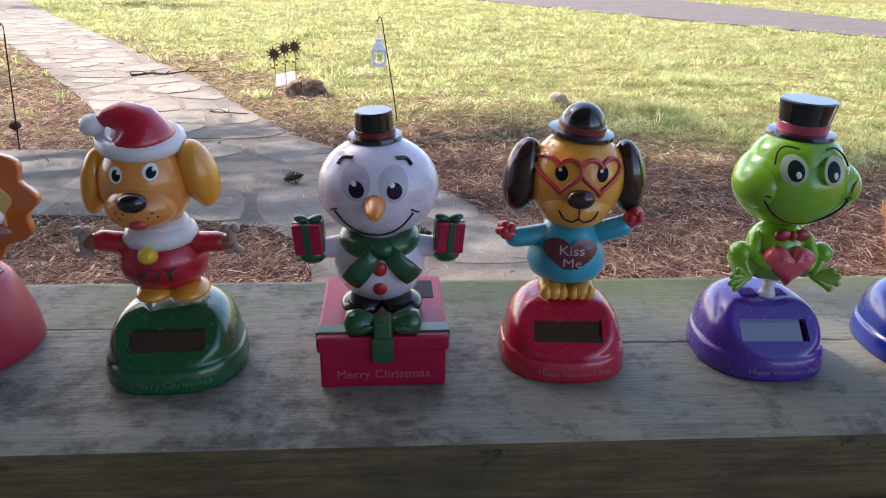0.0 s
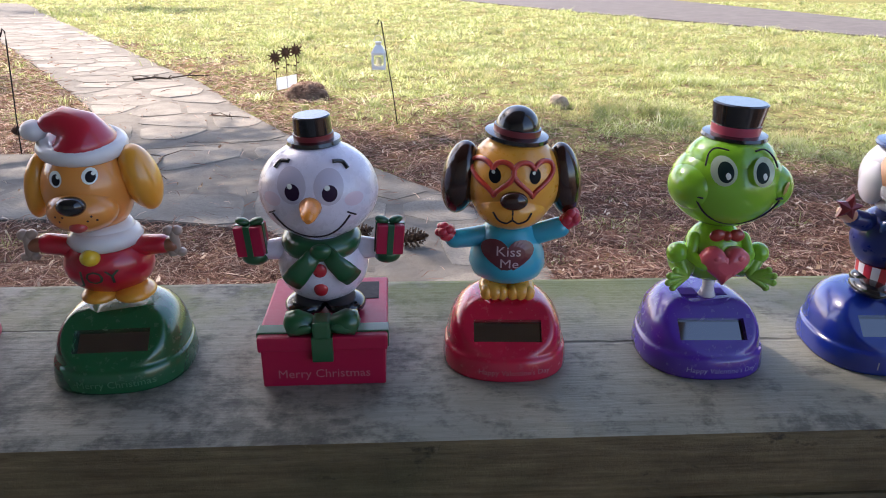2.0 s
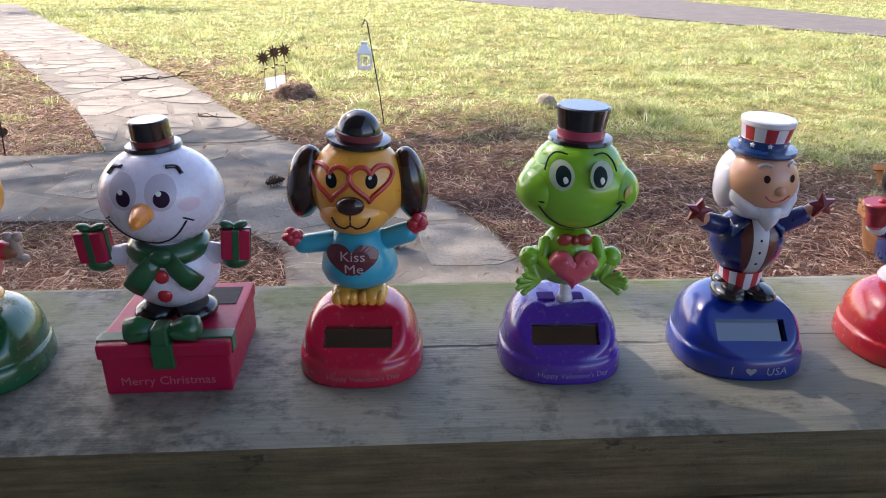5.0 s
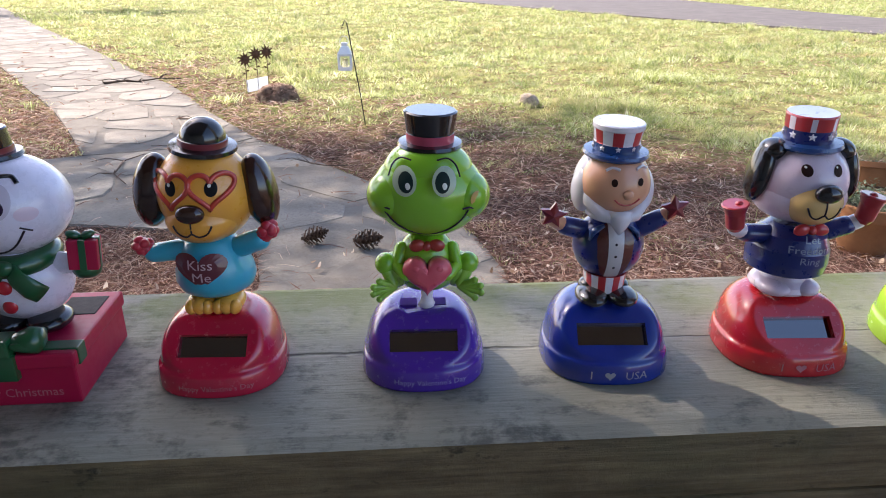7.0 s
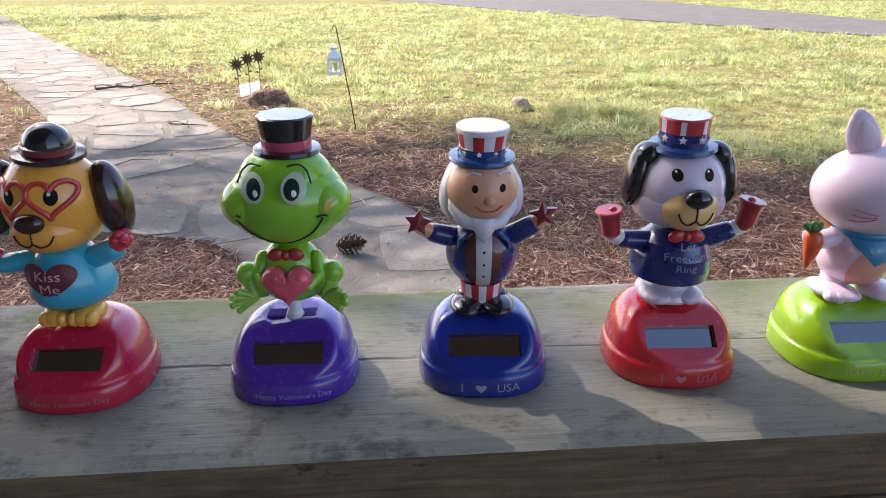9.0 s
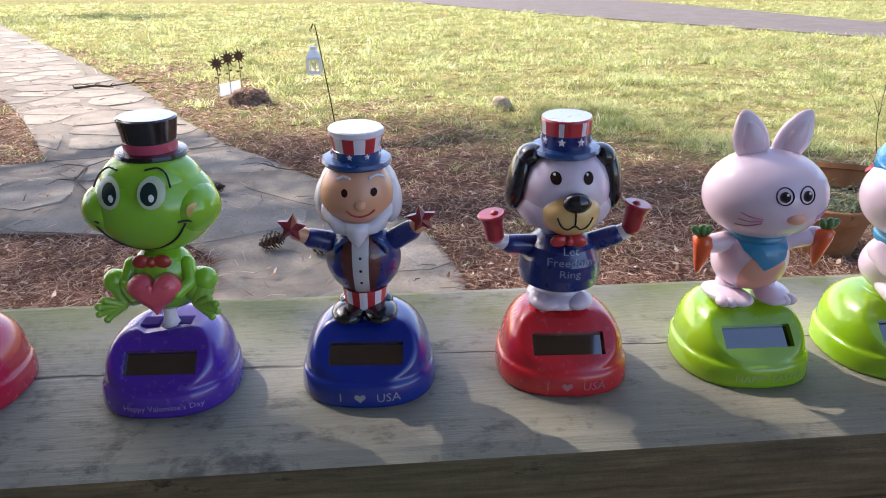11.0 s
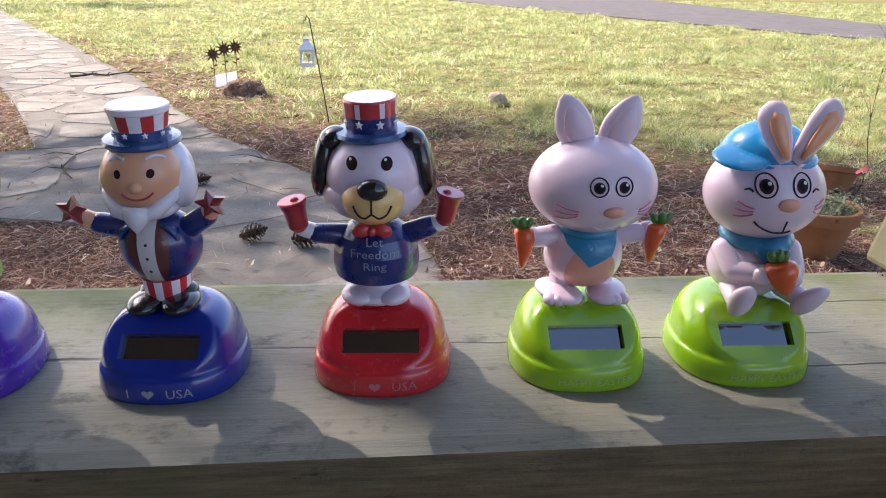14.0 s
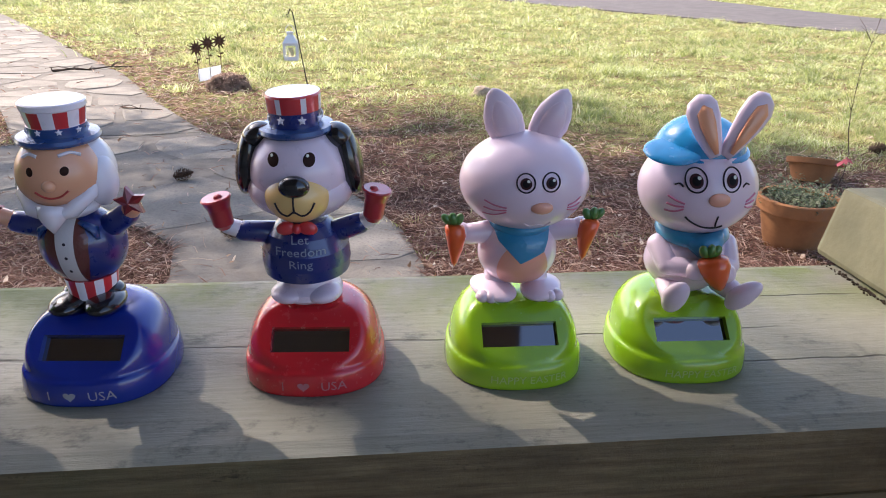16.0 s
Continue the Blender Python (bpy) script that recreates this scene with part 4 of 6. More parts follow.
def frog(at):
    toy = toy_base(at, "green frog solar toy in black top hat on purple base", "purple_base", "letter_violet", "Happy Valentine's Day", -2, 3.9)
    bm = bmesh.new()
    # raised blocks whose darker purple stands in for the shade inside two slots
    for s in (-1, 1):
        add_box(bm, (s * 0.0072 - 0.0042, -0.002, 0.0300), (s * 0.0072 + 0.0042, 0.006, 0.0326), 0.0003)
    part("slot_block", bm, SLOT_SHADE, toy)
    f = Fig()
    H, R = (3, 2, 90), (26.5, 22, 21)
    f.ell(H, R, "frog", seg=48, rings=32)
    f.ell((3, 2, 100), (21, 18.5, 15), "frog")
    f.ell((-14, -2, 90), (11.5, 14, 11.5), "frog")
    f.ell((20, -2, 90), (11.5, 14, 11.5), "frog")
    E, ER = (3, 1, 92.5), (27.4, 22.5, 21.5)
    for x in (-7.5, 9.5):
        f.dot(E, ER, x, 100.6, 5.2, 6.1, "frog_eye", 0.6, 28)
        f.dot(E, ER, x + (0.6 if x < 0 else -0.8), 100.3, 3.2, 4.3, "pupil", 0.9)
        f.dot(E, ER, x + (1.4 if x < 0 else 0.0), 99.0, 1.2, 1.6, "eye_white", 1.1, 12)
    f.stroke(E, ER, [(-14.3, 102), (-12.5, 106.5), (-9, 109), (-4.5, 108.6)], 0.8, "line", 0.6)
    f.stroke(E, ER, [(6.5, 108.6), (11, 109), (14.5, 106.5), (16.3, 102)], 0.8, "line", 0.6)
    f.stroke(E, ER, [(-16.5, 87), (-11.5, 80.5), (-5, 76.2), (2, 74.8), (9, 76.2), (15.5, 80.5), (20, 87)], 0.9, "line", 0.7)
    f.stroke(E, ER, [(-20, 87), (-17, 88.2), (-14, 88)], 0.9, "line", 0.7)
    f.stroke(E, ER, [(17.5, 88), (20.5, 88.2), (23, 86.5)], 0.9, "line", 0.7)
    f.dot(E, ER, 23.5, 91.5, 2.6, 3.4, "cheek_gold", 1.0)
    f.hat((4, 4, 111), 15, 10.2, 12.2, 14.5, ("black", "hat_pink", "black", "black"), (3, 1, 0))
    f.ell((2, 2, 57), (14, 12.5, 14.5), "frog")
    f.ell((2, 2, 51), (16.5, 13, 11.5), "frog")
    f.ell((2, -11, 67.5), (2.2, 2.4, 2.4), "bow_red")
    for s in (-1, 1):
        f.ell((2 + s * 4.5, -11, 67.8), (3.8, 2.0, 3.0), "bow_red", (0, s * 10, 0))
        # arm folded over the heart, thigh, knee and shin, then a splayed foot
        f.limb((2 + s * 12, -2, 63), (2 + s * 14, -7, 56), 3.4, 3.0, "frog")
        f.limb((2 + s * 14, -7, 56), (2 + s * 9.5, -13, 53), 3.0, 2.6, "frog")
        f.ell((2 + s * 15, 0, 51), (7.0, 9, 9), "frog_dark", (0, s * 14, 0))
        f.ell((2 + s * 19.5, -4, 56), (5.2, 5.6, 5.4), "frog")
        f.limb((2 + s * 19.5, -5, 55), (2 + s * 16, -8, 47), 3.6, 2.8, "frog_dark")
        for a in (-50, -15, 20, 52):
            q = radians(a)
            tip = (2 + s * (17 + 8.5 * math.cos(q)), -11 - 2 * math.cos(q), 45.5 + 6.0 * math.sin(q))
            f.limb((2 + s * 16, -9, 46), tip, 2.2, 1.4, "frog_dark", 8)
            f.ell(tip, (1.8, 1.6, 1.8), "frog_dark", seg=8, rings=6)
    n = 36
    k0 = f.mi("heart_pink")
    o = heart(n)
    rows = [[f.bm.verts.new((2 + a * q * (12.0 - 1.5 * b), y, 53 + b * q * 10.6)) for a, b in o] for q, y in ((1.0, -10), (1.0, -14), (0.8, -16.4), (0.4, -17.6))]
    for r0, r1 in zip(rows, rows[1:]):
        for j in range(n):
            g = f.bm.faces.new((r0[j], r0[(j + 1) % n], r1[(j + 1) % n], r1[j]))
            g.smooth, g.material_index = True, k0
    for row in (rows[0], rows[-1]):
        f.bm.faces.new(row).material_index = k0
    rr = random.Random(11)
    for k in range(16):
        x, z = rr.uniform(-5.5, 5.5), rr.uniform(-4.5, 3)
        f.ell((2 + x, -16.2, 55 + z), (2.3, 1.2, 1.8), "heart_pink", (0, rr.uniform(0, 180), 0), 8, 6)
    f.tube([(2, 0, 31), (2, 0, 33.5), (2, 0, 36), (2, 0, 44)], [4.6, 3.4, 2.8, 3.4], "white", 16)
    f.settle(((31, 31.5, 1, 0), (44, 44, 1, 0), (70, 69.5, 1, 0), (125, 124, 1, 0)))
    f.done(toy, "green frog figure holding a pink heart")


def stripes(f, a, b, n, shift=0.0):
    ka, kb = f.mi(a), f.mi(b)
    return lambda t: ka if int((t + shift) / (2 * math.pi) * n * 2) % 2 == 0 else kb


def hat_stars(f, c, r, z, n, size, key="white", tilt=0):
    for k in range(n):
        a = 2 * math.pi * (k + 0.5) / n
        f.star((c[0] + r * math.cos(a), c[1] + r * math.sin(a), z), size, key, 0.8, 0, (90, 0, math.degrees(a) + 90))


def top_hat_man(at):
    toy = toy_base(at, "white-bearded doll solar toy in striped hat on blue base", "blue_base", "letter_grey", ("I", "USA"), -4, 6.0, True)
    f = Fig()
    f.ell((-2, 5, 93), (19.5, 17, 18), "hair")
    f.ell((-17, 2, 89), (6, 9, 12), "hair")
    f.ell((13, 2, 89), (6, 9, 12), "hair")
    H, R = (-2, -2, 93.5), (17.6, 15.8, 17.2)
    f.ell(H, R, "skin", seg=40, rings=28)
    f.ell((-2, -2.5, 78.5), (14, 12, 5.5), "hair")
    f.tube([(-17.5, -2, 95), (-15.5, -8, 86), (-10, -13.5, 80.2), (-2, -15.2, 78.6), (6, -13.5, 80.2), (11.5, -8, 86), (13.5, -2, 95)], [1.2, 3.4, 3.4, 3.4, 3.4, 3.4, 1.2], "hair", 14)
    f.tube([(-1.5, -13.5, 81), (-1.5, -15.5, 77.5), (-1.5, -16.5, 74.5), (-1.5, -17, 71)], [6.6, 5.6, 3.4, 0.6], "hair", 14)
    for x in (-6.2, 6.8):
        f.dot(H, R, x, 98, 1.5, 1.8, "ink_brown", 0.3, 14)
    f.stroke(H, R, [(-10, 103), (-7, 104.4), (-3.5, 103.6)], 1.4, "hair")
    f.stroke(H, R, [(4.5, 103.6), (8, 104.4), (11, 103)], 1.4, "hair")
    f.ell((0.8, -17.6, 92.3), (2.7, 2.6, 2.5), "skin")
    f.stroke(H, R, [(-5.6, 89.6), (-2.8, 87.3), (0.6, 86.5), (4, 87.3), (7, 89.6)], 1.0, "smile_red")
    st = stripes(f, "flag_red", "white", 7, 0.25)
    f.lathe((-2, 2, 107), [(15.8, 0, f.mi("flag_blue")), (16.6, 1.2, f.mi("flag_blue")), (16, 2.6, f.mi("flag_blue")), (11.4, 3, f.mi("flag_blue")), (11.5, 7.0, st), (11.2, 7.2, st), (12.4, 14.0, f.mi("white")), (12.9, 14.6, f.mi("white")), (12.9, 16.6, f.mi("white")), (12.2, 17.2, f.mi("white"))], (3, 1, 0), 56)
    hat_stars(f, (-2, 2), 11.6, 112, 9, 1.5)
    B, BR = (-1, 2, 59), (18.5, 16, 17.5)
    f.ell(B, BR, "navy", seg=40, rings=28)
    shirt = [(-4.0, 15), (4.0, 15), (3.8, 6), (3.6, -4), (3.4, -15.6), (-3.4, -15.6), (-3.6, -4), (-3.8, 6)]
    f.sticker(B, BR, *subdivided([(a, b, 0) for a, b in shirt], [tuple(range(len(shirt)))], 2.5), -1, 59, "shirt", 0.55)
    for q in (-1, 1):
        vest = [(q * 3.6, 14.5), (q * 6.5, 13), (q * 9.2, 7), (q * 8.6, -2), (q * 6.6, -9), (q * 3.4, -15)]
        f.sticker(B, BR, *subdivided([(a, b, 0) for a, b in vest], [tuple(range(len(vest)))], 2.5), -1, 59, "vest", 0.4)
    for q in (-1, 1):
        f.tube([f.front(B, BR, -1 + q * 5.5, 72, 0.6), f.front(B, BR, -1 + q * 11, 68.5, 0.9), f.front(B, BR, -1 + q * 12.5, 64.5, 0.5)], [1.6, 3.0, 0.8], "flag_blue", 8, 0.5)
    for z in (64, 58, 52):
        f.dot(B, BR, -1, z, 0.7, 0.7, "line", 0.75, 10)
    for s, p1, h in ((-1, (-25, -2, 70), (-33, -4, 77)), (1, (23, -2, 74), (28, -4, 81))):
        f.limb((-1 + s * 12, 1, 66), p1, 5.6, 5.0, "navy")
        f.limb(p1, (h[0] - s * 1, h[1], h[2] - 3), 4.0, 3.8, "skin")
        f.star((h[0], h[1] - 3.5, h[2] + 1), 7.2, "star_red", 3.2, 0.15 * s)
    f.lathe((-1, 2, 33), [(10.5, 0, stripes(f, "flag_red", "white", 9)), (11.5, 12, f.mi("flag_red"))], (0, 0, 0), 54)
    for s in (-1, 1):
        f.ell((-1 + s * 8, -5, 30.5), (8.6, 12, 5.8), "black")
        f.ell((-1 + s * 7, 2, 34), (7, 7, 5), "black")
    f.settle(((25, 31.5, 0.92, 2), (36, 39.5, 0.93, 2), (45, 46.5, 0.93, 2), (60, 62, 0.93, 1), (76, 77, 0.93, 0), (95, 94, 0.92, 0), (107, 105.5, 0.92, 0), (124, 121, 0.92, 0)))
    f.done(toy, "white-bearded doll in a blue coat holding red stars")


def freedom_dog(at):
    toy = toy_base(at, "white dog solar toy in starred top hat on red base", "scarlet_base", "letter_pink", ("I", "USA"), -3, 6.0, True)
    f = Fig()
    H, R = (-3, 2, 92), (22, 20, 20.5)
    f.ell(H, R, "dog_white", seg=44, rings=30)
    f.ell((-3, 2, 84), (23.5, 19, 13.5), "dog_white")
    f.ell((-25.5, 3, 96), (5.8, 8.5, 15.5), "black", (0, 10, 0))
    f.ell((19.5, 3, 96), (5.8, 8.5, 15.5), "black", (0, -10, 0))
    f.ell((-21, 3, 107), (7, 8, 5.5), "black", (0, -25, 0))
    f.ell((15, 3, 107), (7, 8, 5.5), "black", (0, 25, 0))
    M, MR = (-2.5, -9, 84.5), (14.5, 13.5, 12)
    f.ell(M, MR, "muzzle", seg=36, rings=24)
    f.ell((-2, -21, 91.5), (6.6, 4.4, 4.6), "black")
    f.stroke(M, MR, [(-10.5, 84.5), (-8.5, 80.5), (-5.5, 79), (-2.5, 81), (0.5, 79), (3.8, 80.5), (6, 84.5)], 0.9, "line")
    f.stroke(M, MR, [(-2.5, 88), (-2.5, 81)], 0.9, "line")
    for x in (-11, 4):
        f.dot(H, R, x, 100.9, 2.5, 2.7, "ink_brown", 0.3)
        f.dot(H, R, x - 0.6, 102.4, 0.6, 0.6, "eye_white", 0.5, 10)
    red, pale = f.mi("flag_red"), f.mi("white")
    st = lambda t: pale if (t + 0.30) % (2 * math.pi / 7) < 0.26 else red
    f.lathe((-3.5, 3, 109), [(16, 0, f.mi("flag_blue")), (17, 1.2, f.mi("flag_blue")), (16.4, 2.8, f.mi("flag_blue")), (11.6, 3.2, f.mi("navy")), (11.8, 9.5, st), (12.0, 9.6, st), (12.6, 16, f.mi("flag_red")), (12.2, 17, f.mi("white"))], (3, -2, 0), 60)
    hat_stars(f, (-3.5, 3), 12.0, 115.4, 8, 2.1)
    B, BR = (-2.5, 2, 54), (20.5, 17, 19)
    f.lathe((-2.5, 2, 40), [(17.5, 0, f.mi("navy")), (19.8, 1.5, f.mi("navy")), (20.6, 8, f.mi("navy")), (20, 16, f.mi("navy")), (17, 24, f.mi("navy")), (11, 30, f.mi("navy"))], (0, 0, 0), 48)
    C, CR = (-2.5, 2, 50), (21, 21, 34)
    for w, z in (("Let", 65.5), ("Freedom", 59.5), ("Ring", 53.2)):
        f.words(C, CR, w, 6.0, -2, z, "sleeve_text", 0.6)
    f.ell((-3, -15.5, 71), (2.2, 2.2, 2.4), "flag_red")
    for s in (-1, 1):
        f.ell((-3 + s * 4.8, -15, 71), (4.2, 2.0, 3.2), "flag_red", (0, s * 12, 0))
    for s, p1, h in ((-1, (-29, -2, 64), (-37, -3, 74)), (1, (23, -2, 68), (29.5, -3, 78))):
        f.limb((-2.5 + s * 13, 1, 62), p1, 6, 5.4, "navy")
        f.limb(p1, (h[0] - s * 1.5, -3, h[2] - 7), 4.4, 4.2, "white")
        f.lathe((h[0], -5, h[2] - 6), [(3.0, -1, f.mi("bell_red")), (4.6, 1.5, f.mi("bell_red")), (5.0, 9, f.mi("bell_red")), (6.2, 12.6, f.mi("bell_red")), (6.8, 13.8, f.mi("bell_red")), (6.2, 14.4, f.mi("bell_red"))], (4, s * 10, 0), 28)
        f.ell((h[0] + s * 1, -7, h[2] + 8), (2.1, 2.1, 1.8), "bell_red", seg=14, rings=10)
    skin = f.mi("dog_white")
    f.lathe((-2.5, 1, 28), [(15.5, 0, skin), (16.4, 2, skin), (15.4, 5, skin), (12.4, 8.5, skin), (11.2, 11, skin), (12, 14, skin)], (0, 0, 0), 40)
    for s in (-1, 1):
        f.ell((-2.5 + s * 8, -6.5, 31.5), (8.8, 10, 5.4), "dog_white", (0, 0, -s * 10))
    f.settle(((26, 33.5, 0.92, 3), (36, 41, 0.93, 2), (40, 45.5, 0.93, 2), (54, 57, 0.93, 1), (70, 70.5, 0.93, 0), (90, 89.5, 0.93, 0), (109, 108, 0.92, 0), (126, 124, 0.88, 0)))
    f.done(toy, "white dog figure in a navy jumper holding red bells")


def carrot(f, top, tip, big, leaves=True):
    top, tip = Vector(top), Vector(tip)
    pts = [top.lerp(tip, t) for t in (0, 0.08, 0.3, 0.6, 0.88, 1)]
    f.tube(pts, [big * 0.5, big * 0.95, big, big * 0.72, big * 0.35, 0.3], "carrot", 16)
    up = (top - tip).normalized()
    for k, a in enumerate((-0.8, 0.0, 0.8)):
        q = top + up * 3.2 + Vector((a * 3.2, -0.8 * (k == 1), -abs(a) * 0.8))
        f.ell(q, (2.1, 1.8, 3.4), "leaf", (0, a * 35, 0), 12, 8)


def standing_bunny(at):
    toy = toy_base(at, "pale pink rabbit solar toy with two carrots on lime base", "lime_base", "letter_lime", "HAPPY EASTER", -1, 5.2)
    f = Fig()
    H, R = (1.5, 2, 85.5), (28, 25, 24.5)
    f.ell(H, R, "bunny", seg=48, rings=32)
    for x, a in ((-8.2, -23), (11.8, 25)):
        lean = Vector((math.sin(radians(a)), 0, math.cos(radians(a))))
        for off, size, y, key in ((0, 1.0, 4, "bunny"), (0, 0.66, 1.5, "bunny_ear")):
            mid = Vector((x, y, 113.5))
            f.tube([mid + lean * k * size for k in (-14, -10, -5, 0, 5, 9.5, 13, 14.6)], [r * size for r in (4.4, 6.2, 7.8, 8.3, 7.4, 5.4, 2.9, 0.4)], key, 18, 0.5, (0, 1, 0))
    f.ring_eye(H, R, -2.5, 92.0, 4.2)
    f.ring_eye(H, R, 7.8, 92.2, 4.2)
    P0 = f.front(H, R, 4.5, 80)
    f.ell(P0, (4.6, 1.8, 3.0), "peach", (0, 0, 0), 20, 12)
    f.stroke(H, R, [(-1.5, 70.5), (1.5, 68.5), (4.5, 69.6), (7.5, 68.5), (10, 70.8)], 0.7, "blush")
    for k in range(3):
        f.stroke(H, R, [(-9.5, 79.5 - k * 1.2), (-14, 80.2 - k * 2.8), (-18, 82 - k * 3.8)], 0.7, "whisker")
        f.stroke(H, R, [(16, 80 - k * 1.2), (19.5, 81 - k * 2.4), (22, 82.8 - k * 3.4)], 0.7, "whisker")
    B, BR = (0.5, 2, 50.5), (18.5, 16.5, 17)
    f.ell(B, BR, "bunny", seg=40, rings=26)
    f.dot(B, BR, 0.8, 46.5, 11.5, 12, "peach", 0.3, 32)
    scarf = [(-12.5, 63), (-11, 58), (-6, 54), (-1.5, 50), (2.5, 54), (4.5, 52.5), (7, 56), (9, 54), (11, 58), (12.5, 63)]
    f.sticker(B, BR, *subdivided([(a - 0.0, b - 57, 0) for a, b in scarf], [tuple(range(len(scarf)))], 2.5), 0.5, 57, "scarf_blue", 0.7)
    f.ring((0.5, 2, 64), 10.5, 4.0, "scarf_blue", (5, 0, 0), 0.8)
    for s, p1, c0 in ((-1, (-24, -2, 59), (-30, -4)), (1, (26, -2, 61), (31, -4))):
        dz = 2 if s > 0 else 0
        f.limb((0.5 + s * 13, 1, 59), p1, 5.4, 4.6, "bunny")
        f.ell((c0[0] - s * 2.5, -2, 60 + dz), (5.2, 5, 4.8), "bunny")
        carrot(f, (c0[0], -6, 65.5 + dz), (c0[0] + s * 0.5 + (1 if s < 0 else -2), -6, 45.5 + dz), 4.6)
    for s in (-1, 1):
        f.ell((0.5 + s * 11, -4, 31), (9.2, 14, 5.6), "bunny", (0, 0, -s * 22))
        f.limb((0.5 + s * 7, 3, 42), (0.5 + s * 9, 0, 34), 7, 6, "bunny")
        for k in (-1, 0, 1):
            f.ell((0.5 + s * 13 + k * 3.6, -12.5 + abs(k), 30.4), (3.2, 4, 4.2), "bunny", seg=16, rings=10)
    f.settle(((25, 33, 1, 2), (36, 40, 1, 2), (50, 53.5, 0.96, 1), (58, 62.5, 0.94, 0), (64, 68, 0.97, 0), (70, 73, 1, 0), (110, 107.5, 1, 0), (128, 126, 1, 0)))
    f.done(toy, "pale pink rabbit figure with a blue scarf")


def sitting_bunny(at):
    toy = toy_base(at, "white rabbit solar toy in blue cap sitting on lime base", "lime_base", "letter_lime", "HAPPY EASTER", -2, 5.2)
    f = Fig()
    H, R = (0.5, 2, 82), (25.8, 23, 21.5)
    f.ell(H, R, "bunny", seg=48, rings=32)
    f.ell((0, 5, 97), (20, 18.5, 15.5), "cap_blue", seg=44, rings=30)
    f.ell((0.5, 4, 99), (20.6, 19.6, 3.4), "cap_blue", (10, 0, 0))
    f.ell((-16, -6, 99.5), (13, 11.5, 2.6), "cap_blue", (12, -6, 25))
    f.stroke((2, 5, 97), (19.5, 18, 15.5), [(-3, 102), (-2.5, 107), (-1, 111)], 0.7, "scarf_blue", 0.1)
    for p0, p1 in (((-0.5, -13, 99), (-10, -8, 122)), ((3, -13, 99), (20, -8, 122.5))):
        p0, p1 = Vector(p0), Vector(p1)
        pts = [p0.lerp(p1, t) for t in (0, 0.15, 0.35, 0.6, 0.8, 0.93, 1.0)]
        f.tube(pts, [2.8, 4.0, 5.3, 6.6, 6.6, 4.8, 0.6], "bunny", 18, 0.5, (0, 1, 0))
        q = [p0.lerp(p1, t) + Vector((0, -3.2, -0.6)) for t in (0.10, 0.35, 0.6, 0.78, 0.88)]
        f.tube(q, [0.9, 2.4, 3.4, 3.2, 0.5], "ear_orange", 12, 0.4, (0, 1, 0))
    f.ring_eye(H, R, -9.0, 90.0, 4.7)
    f.ring_eye(H, R, 5.6, 90.5, 4.7)
    f.stroke(H, R, [(-16.5, 87.5), (-14.8, 88.2), (-13.6, 87)], 0.8, "line")
    f.stroke(H, R, [(10.8, 87.5), (12.6, 88.6), (14.1, 88)], 0.8, "line")
    P0 = f.front(H, R, 0.6, 82.5)
    f.ell(P0, (4.6, 1.7, 3.0), "peach", (0, 0, 0), 20, 12)
    f.stroke(H, R, [(-11.0, 74), (-8, 71.5), (-2.5, 69), (3, 68.6), (6, 69.6)], 0.9, "line")
    f.stroke(H, R, [(1.8, 75), (2.1, 71.5), (3.1, 68.8)], 0.8, "line")
    for k in range(3):
        f.stroke(H, R, [(-12.5, 80 - k * 1.2), (-15.5, 81 - k * 2.6), (-18.5, 82.5 - k * 3.4)], 0.9, "whisker")
        f.stroke(H, R, [(13.5, 81 - k * 1.2), (16, 82 - k * 2.2), (18.5, 83.5 - k * 3.0)], 0.9, "whisker")
    B, BR = (1.5, 2, 45), (19.2, 17, 19)
    f.ell(B, BR, "bunny", seg=40, rings=26)
    f.ring((1.5, 2, 61), 12, 4.4, "scarf_blue", (5, 0, 0), 0.9)
    f.tube([(2, -10, 62), (2.5, -13, 59), (3.5, -14.5, 55), (4.5, -14.5, 52)], [9, 8, 5, 0.8], "scarf_blue", 12, 0.4, (0, 1, 0))
    f.limb((-13, 0, 54), (-11.5, -10, 47), 5.8, 5.2, "bunny")
    f.limb((-11.5, -10, 47), (-1, -16.5, 48), 5.2, 4.8, "bunny")
    f.limb((17, 0, 54), (15.5, -10, 47), 5.8, 5.2, "bunny")
    f.limb((15.5, -10, 47), (8, -16.5, 46), 5.2, 4.8, "bunny")
    f.ell((-2, -18, 48), (5.2, 4.4, 5.2), "bunny")
    f.ell((11, -17.5, 46), (5.0, 4.4, 5.4), "bunny")
    carrot(f, (2.0, -20.5, 56.5), (8.0, -23, 38.5), 6.8)
    for x, a in ((-10.5, 6), (21, 26)):
        f.limb((x * 0.8, -6, 34), (x, -16, 31.5), 6.0, 4.8, "bunny")
        f.ell((x, -20, 34), (5.8, 4.4, 10.5), "bunny", (14, a, 0))
    f.settle(((24, 29.5, 0.97, 2), (34, 38.5, 0.98, 2), (45, 47, 1, 1), (60, 61, 1, 0), (103, 104, 1, 0), (124, 126.5, 1, 0)))
    f.done(toy, "white rabbit figure in a blue cap hugging a carrot")


Y0 = 0.0685
turkey_toy((-0.262, Y0 + 0.014, 0))
santa_dog((-0.151, Y0, 0))
snowman((-0.053, Y0 + 0.005, 0))
kiss_dog((0.035, Y0 + 0.002, 0))
frog((0.134, Y0, 0))
top_hat_man((0.226, Y0, 0))
freedom_dog((0.320, Y0, 0))
standing_bunny((0.411, Y0 - 0.002, 0))
sitting_bunny((0.490, Y0 - 0.003, 0))


